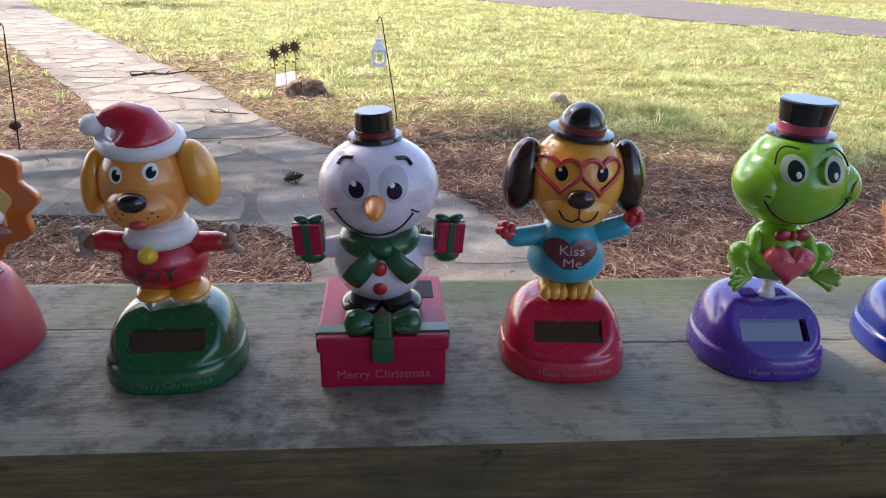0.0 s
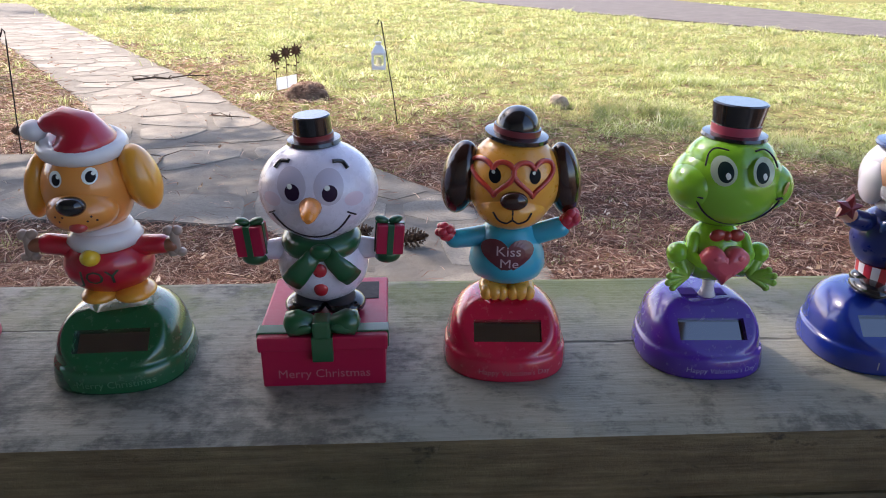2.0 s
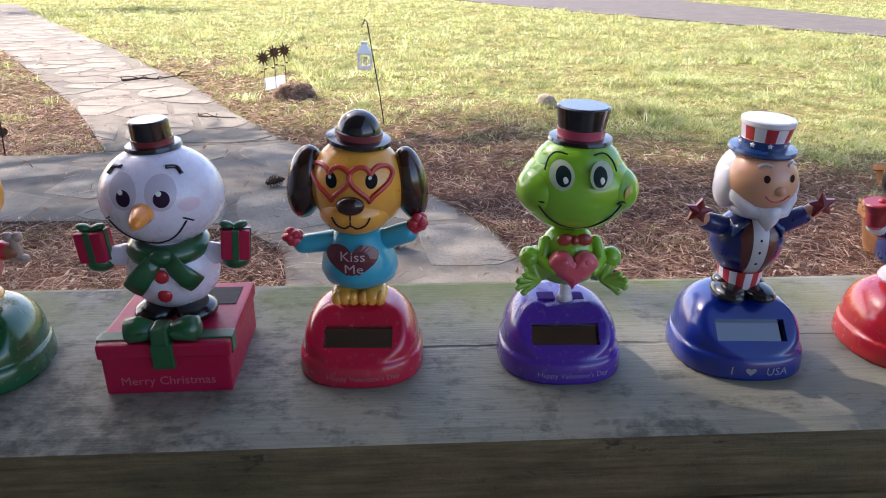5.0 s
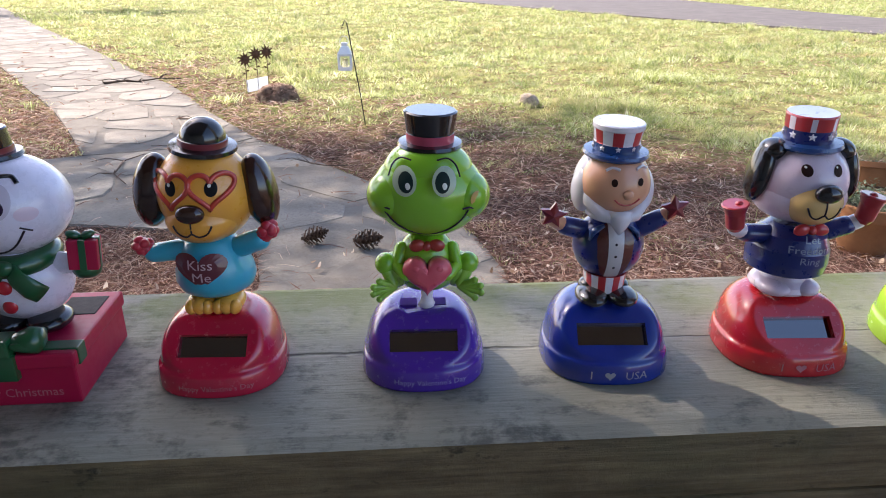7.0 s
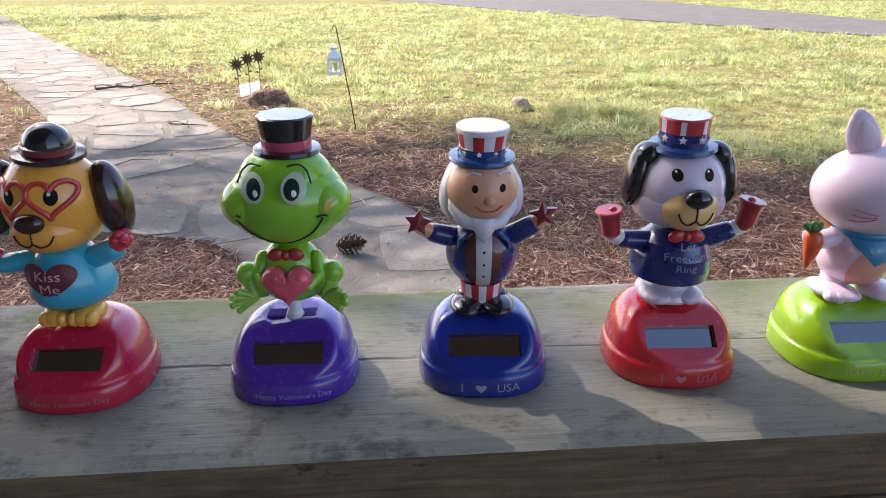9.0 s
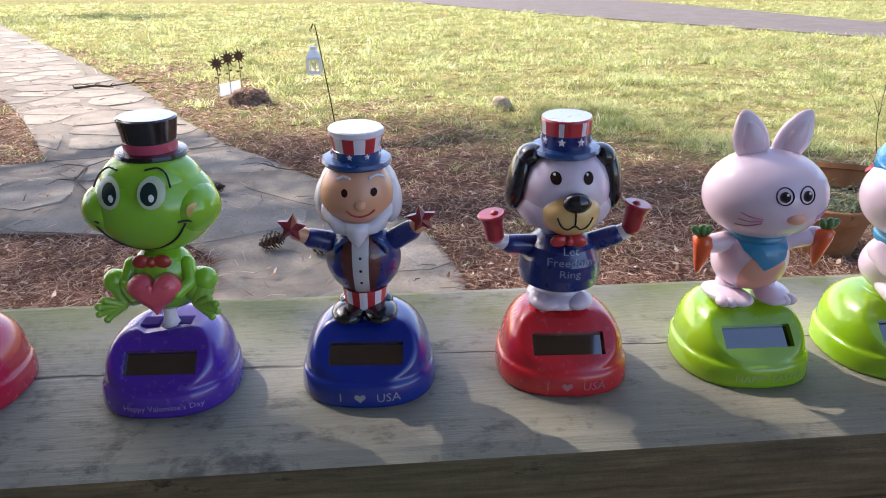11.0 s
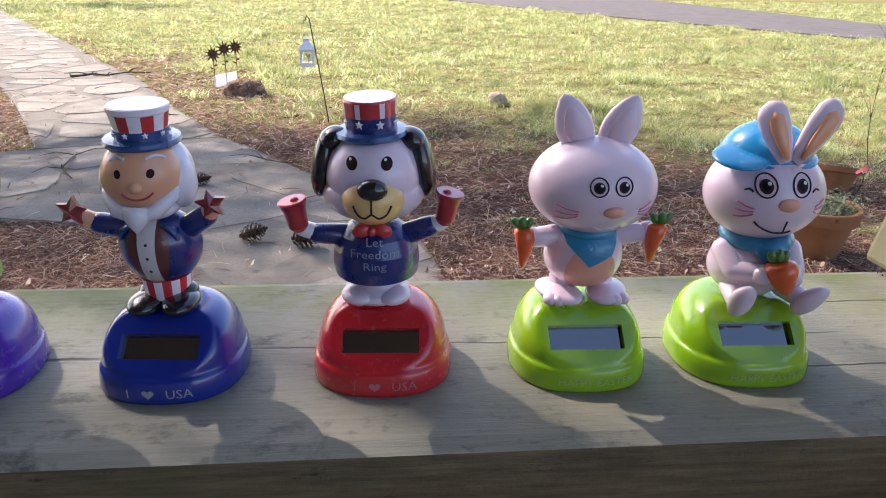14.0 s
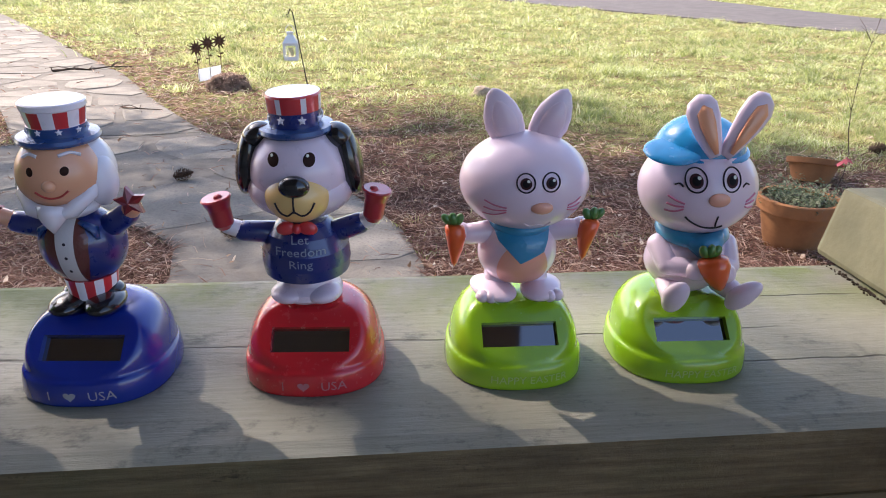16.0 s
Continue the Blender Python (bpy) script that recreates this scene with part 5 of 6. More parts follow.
# ---- yard ----
def polygon_has(poly, x, y):
    inside = False
    j = len(poly) - 1
    for i in range(len(poly)):
        (xi, yi), (xj, yj) = poly[i], poly[j]
        if (yi > y) != (yj > y) and x < (xj - xi) * (y - yi) / (yj - yi) + xi:
            inside = not inside
        j = i
    return inside


PATH_L = [(-1.72, 3.9), (-2.15, 4.7), (-2.57, 5.44), (-4.1, 7.8), (-5.7, 10.2), (-9.2, 15.5), (-14, 23)]
PATH_R = [(-0.72, 4.2), (-1.28, 5.2), (-2.0, 6.67), (-2.75, 7.85), (-4.5, 10.8), (-7.1, 15.0), (-11.5, 22.5)]
FAR_WALK = PATH_L + PATH_R[::-1]
APRON = [(-3.6, 2.68), (-1.42, 2.67), (-1.05, 2.62), (-0.59, 2.5), (-0.42, 2.29), (-0.36, 2.0), (-0.36, 0.30), (0.5, 0.30), (0.52, 2.05), (0.46, 2.4),
         (0.36, 2.66), (0.2, 2.98), (-0.07, 3.33), (-0.5, 3.95), (-0.72, 4.2), (-1.72, 3.9), (-1.95, 3.83), (-3.6, 3.83)]


def on_walk(x, y):
    return polygon_has(FAR_WALK, x, y) or polygon_has(APRON, x, y)


def lie(x, y):
    """The lawn's gentle lie."""
    a = 0.035 * noise.noise((x * 0.35, y * 0.35, 3.1)) + 0.012 * noise.noise((x * 1.6, y * 1.6, 7.7))
    return GROUND + a * min(1.0, max(0.0, (y - 1.5) / 4))


def grassiness(x, y):
    """0 on bare pine straw, 1 on full lawn."""
    edge = max(2.3, 4.55 - 0.8 * x) if x > -0.6 else 5.3 - 1.3 * (x + 0.6)
    n = noise.noise((x * 0.8, y * 0.8, 1.0)) * 1.5 + noise.noise((x * 2.6, y * 2.6, 5.0)) * 0.8
    return max(0.0, min(1.0, (y - edge + n) / 2.2 + 0.30))


# one sheet, finer near the porch, out to the horizon
def ground_sheet():
    xs = [-900, -300, -120, -60, -35] + [-22 + 0.5 * k for k in range(89)] + [35, 60, 120, 300, 900]
    ys = [-60, -8, -2.5] + [0.15 + 0.35 * k for k in range(85)] + [36, 48, 70, 120, 300, 900]
    verts = [(x, y, lie(x, y) if abs(x) < 30 and y < 40 else GROUND) for y in ys for x in xs]
    for k, v in enumerate(verts):
        if on_walk(v[0], v[1]):
            verts[k] = (v[0], v[1], GROUND - 0.012)
    n = len(xs)
    faces = [(j * n + i, j * n + i + 1, (j + 1) * n + i + 1, (j + 1) * n + i) for j in range(len(ys) - 1) for i in range(n - 1)]
    me = bpy.data.meshes.new("ground")
    me.from_pydata(verts, [], faces)
    me.polygons.foreach_set("use_smooth", [True] * len(faces))
    me.materials.append(SOIL)
    return tagged(new("ground", me), "lawn and pine straw covered yard", kind="structure")


ground_sheet()


def slab(name, poly, z0, z1, material, label):
    bm = bmesh.new()
    lo = [bm.verts.new((x, y, z0)) for x, y in poly]
    hi = [bm.verts.new((x, y, z1)) for x, y in poly]
    bm.faces.new(hi)
    bm.faces.new(lo[::-1])
    for k in range(len(poly)):
        j = (k + 1) % len(poly)
        bm.faces.new((lo[k], lo[j], hi[j], hi[k]))
    bmesh.ops.triangulate(bm, faces=[f for f in bm.faces if len(f.verts) > 4])
    bmesh.ops.recalc_face_normals(bm, faces=bm.faces[:])
    return structure(name, bm, material, label)


walk_far = slab("walkway", FAR_WALK, GROUND - 0.06, GROUND + 0.012, MORTAR, "flagstone garden path winding across the lawn")
walk_near = slab("walkway_apron", APRON, GROUND - 0.06, GROUND + 0.010, MORTAR, "grey stone apron in front of the porch")
slab("road", [(-16, 60), (-6, 45), (1.95, 28.3), (5.0, 19.4), (7.4, 14.3), (8.8, 11.6), (12.5, 6), (30, 2), (30, 6), (16, 9.5), (12.2, 13), (11.7, 15.6), (11.6, 19.7), (11.3, 28.2), (8, 45), (4, 60)],
     GROUND - 0.05, GROUND + 0.03, ASPHALT, "grey asphalt road past the lawn")


# ---- trees that shade the ledge and the near yard, standing beside the view ----
def pine_tree(at, lobes, label, seed):
    rr = random.Random(seed)
    tree = thing("tree", at, label, "tree")
    bm = bmesh.new()
    add_tube(bm, [(0, 0, -0.1), (0.02, 0, 0.5), (0.05, 0.03, 1.6), (0.0, 0.1, 2.8), (0.1, 0.05, 4.0)], [0.30, 0.22, 0.19, 0.15, 0.10], 16)
    part("trunk", bm, BARK, tree)
    bm = bmesh.new()
    leaves_v, leaves_f = [], []
    for c, r, n in lobes:
        c = Vector(c) - Vector(at)
        add_tube(bm, [(0.02, 0.05, 2.2), c * 0.4 + Vector((0, 0, 1.5)), c * 0.75 + Vector((0, 0, 0.7)), c], [0.10, 0.07, 0.045, 0.015], 8)
        for q in range(9):
            d = Vector((rr.gauss(0, 1), rr.gauss(0, 1), rr.gauss(0, 0.6))).normalized()
            p = c + Vector((d.x * r[0], d.y * r[1], d.z * r[2])) * rr.uniform(0.6, 0.95)
            add_tube(bm, [c * 0.8 + Vector((0, 0, 0.55)), c.lerp(p, 0.5) + Vector((0, 0, 0.08)), p], [0.03, 0.018, 0.006], 5)
        knots = [Vector((rr.gauss(0, 0.5), rr.gauss(0, 0.5), rr.gauss(0, 0.5))) for _ in range(max(6, n // 30))]
        for k in range(n):
            kn = rr.choice(knots)
            d = kn + Vector((rr.gauss(0, 0.13), rr.gauss(0, 0.13), rr.gauss(0, 0.13)))
            p = c + Vector((d.x * r[0], d.y * r[1], d.z * r[2]))
            a = Vector((rr.gauss(0, 1), rr.gauss(0, 1), rr.gauss(0, 0.7))).normalized()
            b = a.cross(Vector((rr.gauss(0, 1), rr.gauss(0, 1), rr.gauss(0, 1)))).normalized()
            s = rr.uniform(0.05, 0.085)
            i = len(leaves_v)
            leaves_v += [tuple(p - a * s), tuple(p + b * 0.008), tuple(p + a * s), tuple(p - b * 0.008)]
            leaves_f.append((i, i + 1, i + 2, i + 3))
    part("limbs", bm, BARK, tree)
    me = bpy.data.meshes.new("crown")
    me.from_pydata(leaves_v, [], leaves_f)
    me.materials.append(FOLIAGE)
    cr = new("crown", me)
    cr.parent = tree
    return tree


pine_tree((-6.2, 4.6, GROUND), [((-4.42, 3.62, 4.0), (0.9, 0.95, 0.8), 11000), ((-3.64, 3.62, 4.0), (0.46, 0.75, 0.6), 5200), ((-2.93, 3.6, 4.0), (1.0, 1.0, 0.8), 3000), ((-6.0, 7.3, 4.2), (1.4, 1.1, 0.9), 6600), ((-4.5, 7.3, 4.2), (1.3, 1.1, 0.9), 5400), ((-2.9, 7.3, 4.1), (1.3, 1.0, 0.9), 5400),
                                ((-1.3, 7.5, 4.1), (1.3, 0.9, 0.9), 4300), ((-2.7, 9.0, 4.2), (1.5, 0.9, 0.9), 2900), ((-5.3, 8.7, 4.2), (1.3, 0.8, 0.9), 1300), ((-6.6, 4.2, 5.2), (1.6, 1.5, 1.2), 4000)], "spreading pine tree beside the garden path", 21)
pine_tree((-12.5, 9.5, GROUND), [((-9.4, 11.2, 4.6), (1.8, 1.2, 1.0), 5000), ((-12.2, 10.0, 5.2), (1.8, 1.8, 1.2), 4000)], "tall pine tree at the far side of the path", 22)
pine_tree((-14.5, 22.5, GROUND), [((-10.6, 24.0, 4.4), (1.9, 1.0, 1.0), 9000), ((-13.5, 22.8, 5.0), (1.6, 1.6, 1.2), 4000)], "tall pine tree on the far lawn", 23)


# ---- garden things ----
def shepherd_hook(base, top, bend, label):
    hook = thing("shepherd_hook", base, label, "garden hook")
    b = Vector(base)
    t = Vector(top) - b
    e = Vector(bend) - b
    side = (e - t)
    pts = [Vector((0, 0, -0.04)), t * 0.3, t * 0.6, t * 0.9, t * 0.965 + side * 0.02, t + side * 0.3 + Vector((0, 0, 0.012)), t + side * 0.75, e + Vector((0, 0, 0.02)), e + Vector((0.004, 0, 0.0)), e + Vector((0.012, 0, 0.006))]
    bm = bmesh.new()
    add_tube(bm, pts, [0.004] * 8 + [0.0035, 0.003], 8)
    part("rod", bm, IRON, hook)
    return hook


def lantern(at):
    lan = thing("lantern", at, "white enamel candle lantern hanging from an iron hook", "lantern")
    w, h = 0.046, 0.105
    bm = bmesh.new()
    add_box(bm, (-w, -w, 0), (w, w, 0.014), 0.002)
    part("floor_plate", bm, WHITEMETAL, lan)
    for sx in (-1, 1):
        for sy in (-1, 1):
            bm = bmesh.new()
            add_box(bm, (sx * w * 0.9 - 0.006, sy * w * 0.9 - 0.006, 0.013), (sx * w * 0.9 + 0.006, sy * w * 0.9 + 0.006, h + 0.004), 0.001)
            part("corner_post", bm, WHITEMETAL, lan)
    for k in range(4):
        bm = bmesh.new()
        add_box(bm, (-w * 0.8, -0.0008, 0.016), (w * 0.8, 0.0008, h))
        p = part("pane", bm, GLASS, lan, "clear glass side pane")
        p.matrix_local = pose(0, 0, 0, 0, 0, 90 * k) @ pose(0, -w * 0.9, 0)
        p.visible_shadow = False
        for z0, z1 in ((0.014, 0.024), (h - 0.008, h + 0.003)):
            bm = bmesh.new()
            add_box(bm, (-w * 0.84, -0.003, z0), (w * 0.84, 0.003, z1))
            q = part("rail", bm, WHITEMETAL, lan)
            q.matrix_local = pose(0, 0, 0, 0, 0, 90 * k) @ pose(0, -w * 0.9, 0)
    bm = bmesh.new()
    rows = []
    for s, z in ((1.06, h + 0.002), (1.06, h + 0.008), (0.55, h + 0.05), (0.42, h + 0.055), (0.42, h + 0.068), (0.5, h + 0.07), (0.5, h + 0.076), (0.1, h + 0.08)):
        rows.append([bm.verts.new((sx * w * s, sy * w * s, z)) for sx, sy in ((-1, -1), (1, -1), (1, 1), (-1, 1))])
    for r0, r1 in zip(rows, rows[1:]):
        for k in range(4):
            bm.faces.new((r0[k], r0[(k + 1) % 4], r1[(k + 1) % 4], r1[k]))
    bm.faces.new(rows[-1])
    part("roof", bm, WHITEMETAL, lan)
    bm = bmesh.new()
    add_tube(bm, [(0.03 * math.cos(a), 0, h + 0.078 + 0.034 * math.sin(a) * 1.25) for a in (math.pi * k / 12 for k in range(13))], 0.0022, 6)
    part("handle", bm, WHITEMETAL, lan)
    bm = bmesh.new()
    add_lathe(bm, [(0.018, 0.015), (0.018, 0.075), (0.016, 0.077)], seg=16)
    part("candle", bm, CANDLE, lan)
    return lan


shepherd_hook((-0.06, 4.66, GROUND), (-0.168, 4.66, -0.118), (-0.205, 4.66, -0.175), "thin black iron shepherd hook leaning in the lawn")
lantern((-0.188, 4.645, -0.450))
shepherd_hook((-2.31, 3.9, GROUND), (-2.246, 3.9, -0.13), (-2.29, 3.9, -0.20), "thin black iron shepherd hook beside the path")


def flower_sign():
    a, b = Vector((-1.165, 6.06, GROUND + 0.012)), Vector((-1.0, 6.36, GROUND + 0.012))
    sign = thing("garden_sign", a, "white garden sign on three rusty sunflower stakes", "garden sign")
    d = b - a
    side = Vector((d.y, -d.x, 0)).normalized()
    for k in range(3):
        o = d * (0.06 + 0.44 * k)
        hgt = (0.30, 0.33, 0.335)[k]
        bm = bmesh.new()
        add_tube(bm, [o + Vector((0, 0, -0.05)), o + Vector((0, 0, hgt * 0.5)), o + Vector((0.003, 0, hgt))], 0.0038, 6)
        st = part("stake", bm, RUST, sign)
        bm = bmesh.new()
        cen = o + Vector((0.003, -0.006, hgt))
        n = 11
        for j in range(n):
            t = 2 * math.pi * j / n
            dv = Vector((math.cos(t), 0, math.sin(t)))
            pv = Vector((-math.sin(t), 0, math.cos(t)))
            p0, p1, p2 = cen + dv * 0.014, cen + dv * 0.033, cen + dv * (0.080 if j % 2 else 0.066)
            q = [bm.verts.new(v) for v in (p0 - pv * 0.006, p0 + pv * 0.006, p1 + pv * 0.010 + Vector((0, -0.003, 0)), p2, p1 - pv * 0.010 + Vector((0, -0.003, 0)))]
            bm.faces.new(q)
        g = bmesh.ops.create_uvsphere(bm, u_segments=14, v_segments=8, radius=0.021)
        bmesh.ops.scale(bm, vec=(1, 0.4, 1), verts=g["verts"])
        bmesh.ops.translate(bm, vec=cen, verts=g["verts"])
        part("flower_head", bm, RUST, st)
        bm = bmesh.new()
        for s in (-1, 1):
            c = o + Vector((0, 0, hgt * (0.66 if s > 0 else 0.58)))
            bm.faces.new([bm.verts.new(c + Vector(v)) for v in ((0, 0, 0), (s * 0.014, -0.004, 0.014), (s * 0.034, -0.002, 0.012), (s * 0.02, 0.003, -0.004))])
        part("leaf", bm, RUST, st)
    for k in range(2):
        bm = bmesh.new()
        o = d * (0.075 + 0.44 * k)
        e = d * (0.485 + 0.44 * k)
        q = [o + Vector((0, 0, 0.012)), e + Vector((0, 0, 0.012)), e + Vector((0, 0, 0.118)), o + Vector((0, 0, 0.118))]
        f0 = [bm.verts.new(v - side * 0.005) for v in q]
        f1 = [bm.verts.new(v - side * 0.012) for v in q]
        bm.faces.new(f0)
        bm.faces.new(f1[::-1])
        for j in range(4):
            bm.faces.new((f0[j], f1[j], f1[(j + 1) % 4], f0[(j + 1) % 4]))
        bmesh.ops.recalc_face_normals(bm, faces=bm.faces[:])
        part("panel", bm, WHITEPANEL, sign)


flower_sign()


def pine_cone(at, turn, size, tip=78, label="open brown pine cone lying on the stone apron"):
    rr = random.Random(int(turn * 7 + size * 1000))
    bm = bmesh.new()
    n = 70
    for k in range(n):
        t = (k + 0.5) / n
        a = k * 2.39996
        r = 0.33 * math.sin(math.pi * min(1, t * 0.92 + 0.12)) ** 0.8
        z = t - 0.5
        o = Vector((math.cos(a), math.sin(a), 0.35 - 0.2 * t))
        sidev = Vector((-math.sin(a), math.cos(a), 0))
        p0 = Vector((0, 0, z - 0.03))
        p1 = Vector((o.x * r, o.y * r, z + o.z * r))
        w = 0.075
        vs = [bm.verts.new((p) * size) for p in (p0, p1 * 0.8 + p0 * 0.2 + sidev * w, p1 + sidev * w * 0.6, p1 + Vector((0, 0, 0.03)) + o * 0.03, p1 - sidev * w * 0.6, p1 * 0.8 + p0 * 0.2 - sidev * w)]
        bm.faces.new(vs)
        low = [bm.verts.new((p - Vector((0, 0, 0.03))) * size) for p in (p1 + sidev * w * 0.6, p1 - sidev * w * 0.6)]
        bm.faces.new((vs[4], vs[2], low[0], low[1]))
    g = bmesh.ops.create_uvsphere(bm, u_segments=10, v_segments=8, radius=0.14 * size)
    bmesh.ops.scale(bm, vec=(1, 1, 3), verts=g["verts"])
    ob = link("pine_cone", bm, [CONE])
    ob.matrix_world = pose(at[0], at[1], GROUND + 0.012 + size * 0.30, tip, 0, turn)
    return tagged(ob, label, "pine cone", "pine cones on the apron")


pine_cone((-0.20, 2.37, 0), 112, 0.115)
pine_cone((0.015, 2.30, 0), 80, 0.125)
pine_cone((-0.585, 3.14, 0), 95, 0.10)
pine_cone((3.35, 3.5, 0), 80, 0.11, 80, "open brown pine cone lying on the lawn")
pine_cone((-2.55, 4.35, 0), 70, 0.09, 80, "small brown pine cone lying on pine straw")


def fallen_branch(pts, r, twigs, seed, label):
    rr = random.Random(seed)
    bm = bmesh.new()
    add_tube(bm, pts, [r * (1 - 0.6 * k / (len(pts) - 1)) for k in range(len(pts))], 7)
    for k in range(twigs):
        p = Vector(pts[rr.randrange(len(pts) - 1)])
        q = p + Vector((rr.uniform(-0.22, 0.22), rr.uniform(-0.16, 0.16), rr.uniform(0, 0.03)))
        add_tube(bm, [p, p.lerp(q, 0.5) + Vector((0, 0, 0.02)), q], [r * 0.5, r * 0.35, r * 0.15], 5)
    return tagged(link("fallen_branch", bm, [BARK]), label, "branch")


z = GROUND + 0.022
fallen_branch([(-2.66, 6.74, z), (-2.5, 6.8, z + 0.01), (-2.36, 6.83, z), (-2.2, 6.98, z + 0.01), (-2.0, 7.02, z)], 0.012, 7, 1, "thin dark fallen branch lying across the path")
fallen_branch([(-1.42, 3.72, z), (-1.36, 3.4, z + 0.01), (-1.25, 3.25, z)], 0.006, 4, 2, "thin dark twig lying on the apron")
fallen_branch([(-1.45, 4.95, z), (-1.3, 4.85, z + 0.01), (-1.15, 4.86, z)], 0.007, 4, 3, "thin dark twig lying on the path")
fallen_branch([(-0.35, 3.6, z), (-0.25, 3.5, z + 0.01), (-0.1, 3.52, z)], 0.005, 3, 4, "thin dark twig lying on the apron")


def tan_clump(at, s, seed, label):
    bm = bmesh.new()
    bmesh.ops.create_icosphere(bm, subdivisions=3, radius=1)
    for v in bm.verts:
        v.co *= 1 + 0.30 * noise.noise(v.co * 1.4 + Vector((seed, 0, 0))) + 0.16 * noise.noise(v.co * 4.5 + Vector((0, seed, 0)))
        v.co = Vector((v.co.x * s[0], v.co.y * s[1], v.co.z * s[2]))
    for f in bm.faces:
        f.smooth = True
    ob = link("stone", bm, [PALE])
    ob.location = at
    return tagged(ob, label, "stone")


# a tan clump of debris, modelled as a rough stone shape
tan_clump((1.235, 5.32, GROUND + 0.03), (0.085, 0.06, 0.095), 2.0, "pale rough tan clump standing in the lawn")


def straw_mound():
    bm = bmesh.new()
    g = bmesh.ops.create_icosphere(bm, subdivisions=4, radius=1)
    for v in bm.verts:
        v.co *= 1 + 0.16 * noise.noise(v.co * 3)
        v.co = Vector((v.co.x * 0.19, v.co.y * 0.17, max(v.co.z, -0.2) * 0.14))
    for f in bm.faces:
        f.smooth = True
    ob = link("soil_mound", bm, [MOUND])
    rr = random.Random(77)
    bm = bmesh.new()
    for k in range(420):
        a, q = rr.uniform(0, 6.283), math.sqrt(rr.random()) * 0.97
        p = Vector((math.cos(a) * q * 0.19, math.sin(a) * q * 0.17, 0.14 * math.sqrt(1 - q * q) + 0.004))
        b, ln = rr.uniform(0, 6.283), rr.uniform(0.02, 0.045)
        d = Vector((math.cos(b), math.sin(b), rr.uniform(-0.4, 0.3))) * ln
        w = Vector((-math.sin(b), math.cos(b), 0)) * 0.0022
        bm.faces.new([bm.verts.new(v) for v in (p - d - w, p - d + w, p + d + w, p + d - w)])
    part("straw", bm, NEEDLES, ob, "loose dry pine needles")
    ob.location = (-0.85, 5.78, GROUND)
    tagged(ob, "low mound of dark soil and straw beside the sign", "mound")


straw_mound()


def flower_pot(at, r, h, label, seed, tilt=(0, 0, 0)):
    pot = thing("flower_pot", at, label, "flower pot")
    bm = bmesh.new()
    add_lathe(bm, [(r * 0.66, 0), (r * 0.90, h * 0.74), (r * 0.93, h * 0.75), (r, h * 0.76), (r * 1.02, h * 0.98), (r, h), (r * 0.91, h), (r * 0.89, h * 0.82), (r * 0.2, h * 0.81)], seg=40)
    part("pot", bm, CLAY, pot)
    bm = bmesh.new()
    add_lathe(bm, [(r * 0.888, h * 0.80), (r * 0.886, h * 0.90), (r * 0.3, h * 0.94)], seg=24)
    part("soil", bm, POTSOIL, pot)
    pot.rotation_euler = [radians(a) for a in tilt]
    return pot


SPRIG = blade_mat("grey_green_sprigs", (0.05, 0.075, 0.04), (0.13, 0.16, 0.09), (0.26, 0.28, 0.18))


def sprigs(pot, r, z0, n, seed, hmax=0.07):
    rr = random.Random(seed)
    bm = bmesh.new()
    for k in range(n):
        a, q = rr.uniform(0, 6.283), r * math.sqrt(rr.random())
        o = Vector((q * math.cos(a), q * math.sin(a), z0))
        lean = Vector((rr.gauss(0, 0.6), rr.gauss(0, 0.6), 1)).normalized()
        ln = rr.uniform(0.3, 1) * hmax
        for j in range(5):
            p = o + lean * ln * j / 4
            b = rr.uniform(0, 6.283)
            d = Vector((math.cos(b), math.sin(b), 0.5)) * rr.uniform(0.010, 0.022)
            w = Vector((-math.sin(b), math.cos(b), 0)) * 0.004
            bm.faces.new([bm.verts.new(v) for v in (p - w * 0.4, p + d * 0.6 - w, p + d, p + d * 0.6 + w)])
    return part("foliage", bm, SPRIG, pot, "low grey-green succulent sprigs")


p1 = flower_pot((2.0, 2.17, GROUND), 0.150, 0.205, "terracotta flower pot full of low grey-green plants", 1)
sprigs(p1, 0.135, 0.165, 520, 4, 0.11)
p2 = flower_pot((2.60, 2.98, GROUND + 0.005), 0.13, 0.12, "low tilted terracotta pot beside the lawn", 2, (-14, 8, 0))
sprigs(p2, 0.10, 0.09, 60, 5, 0.05)


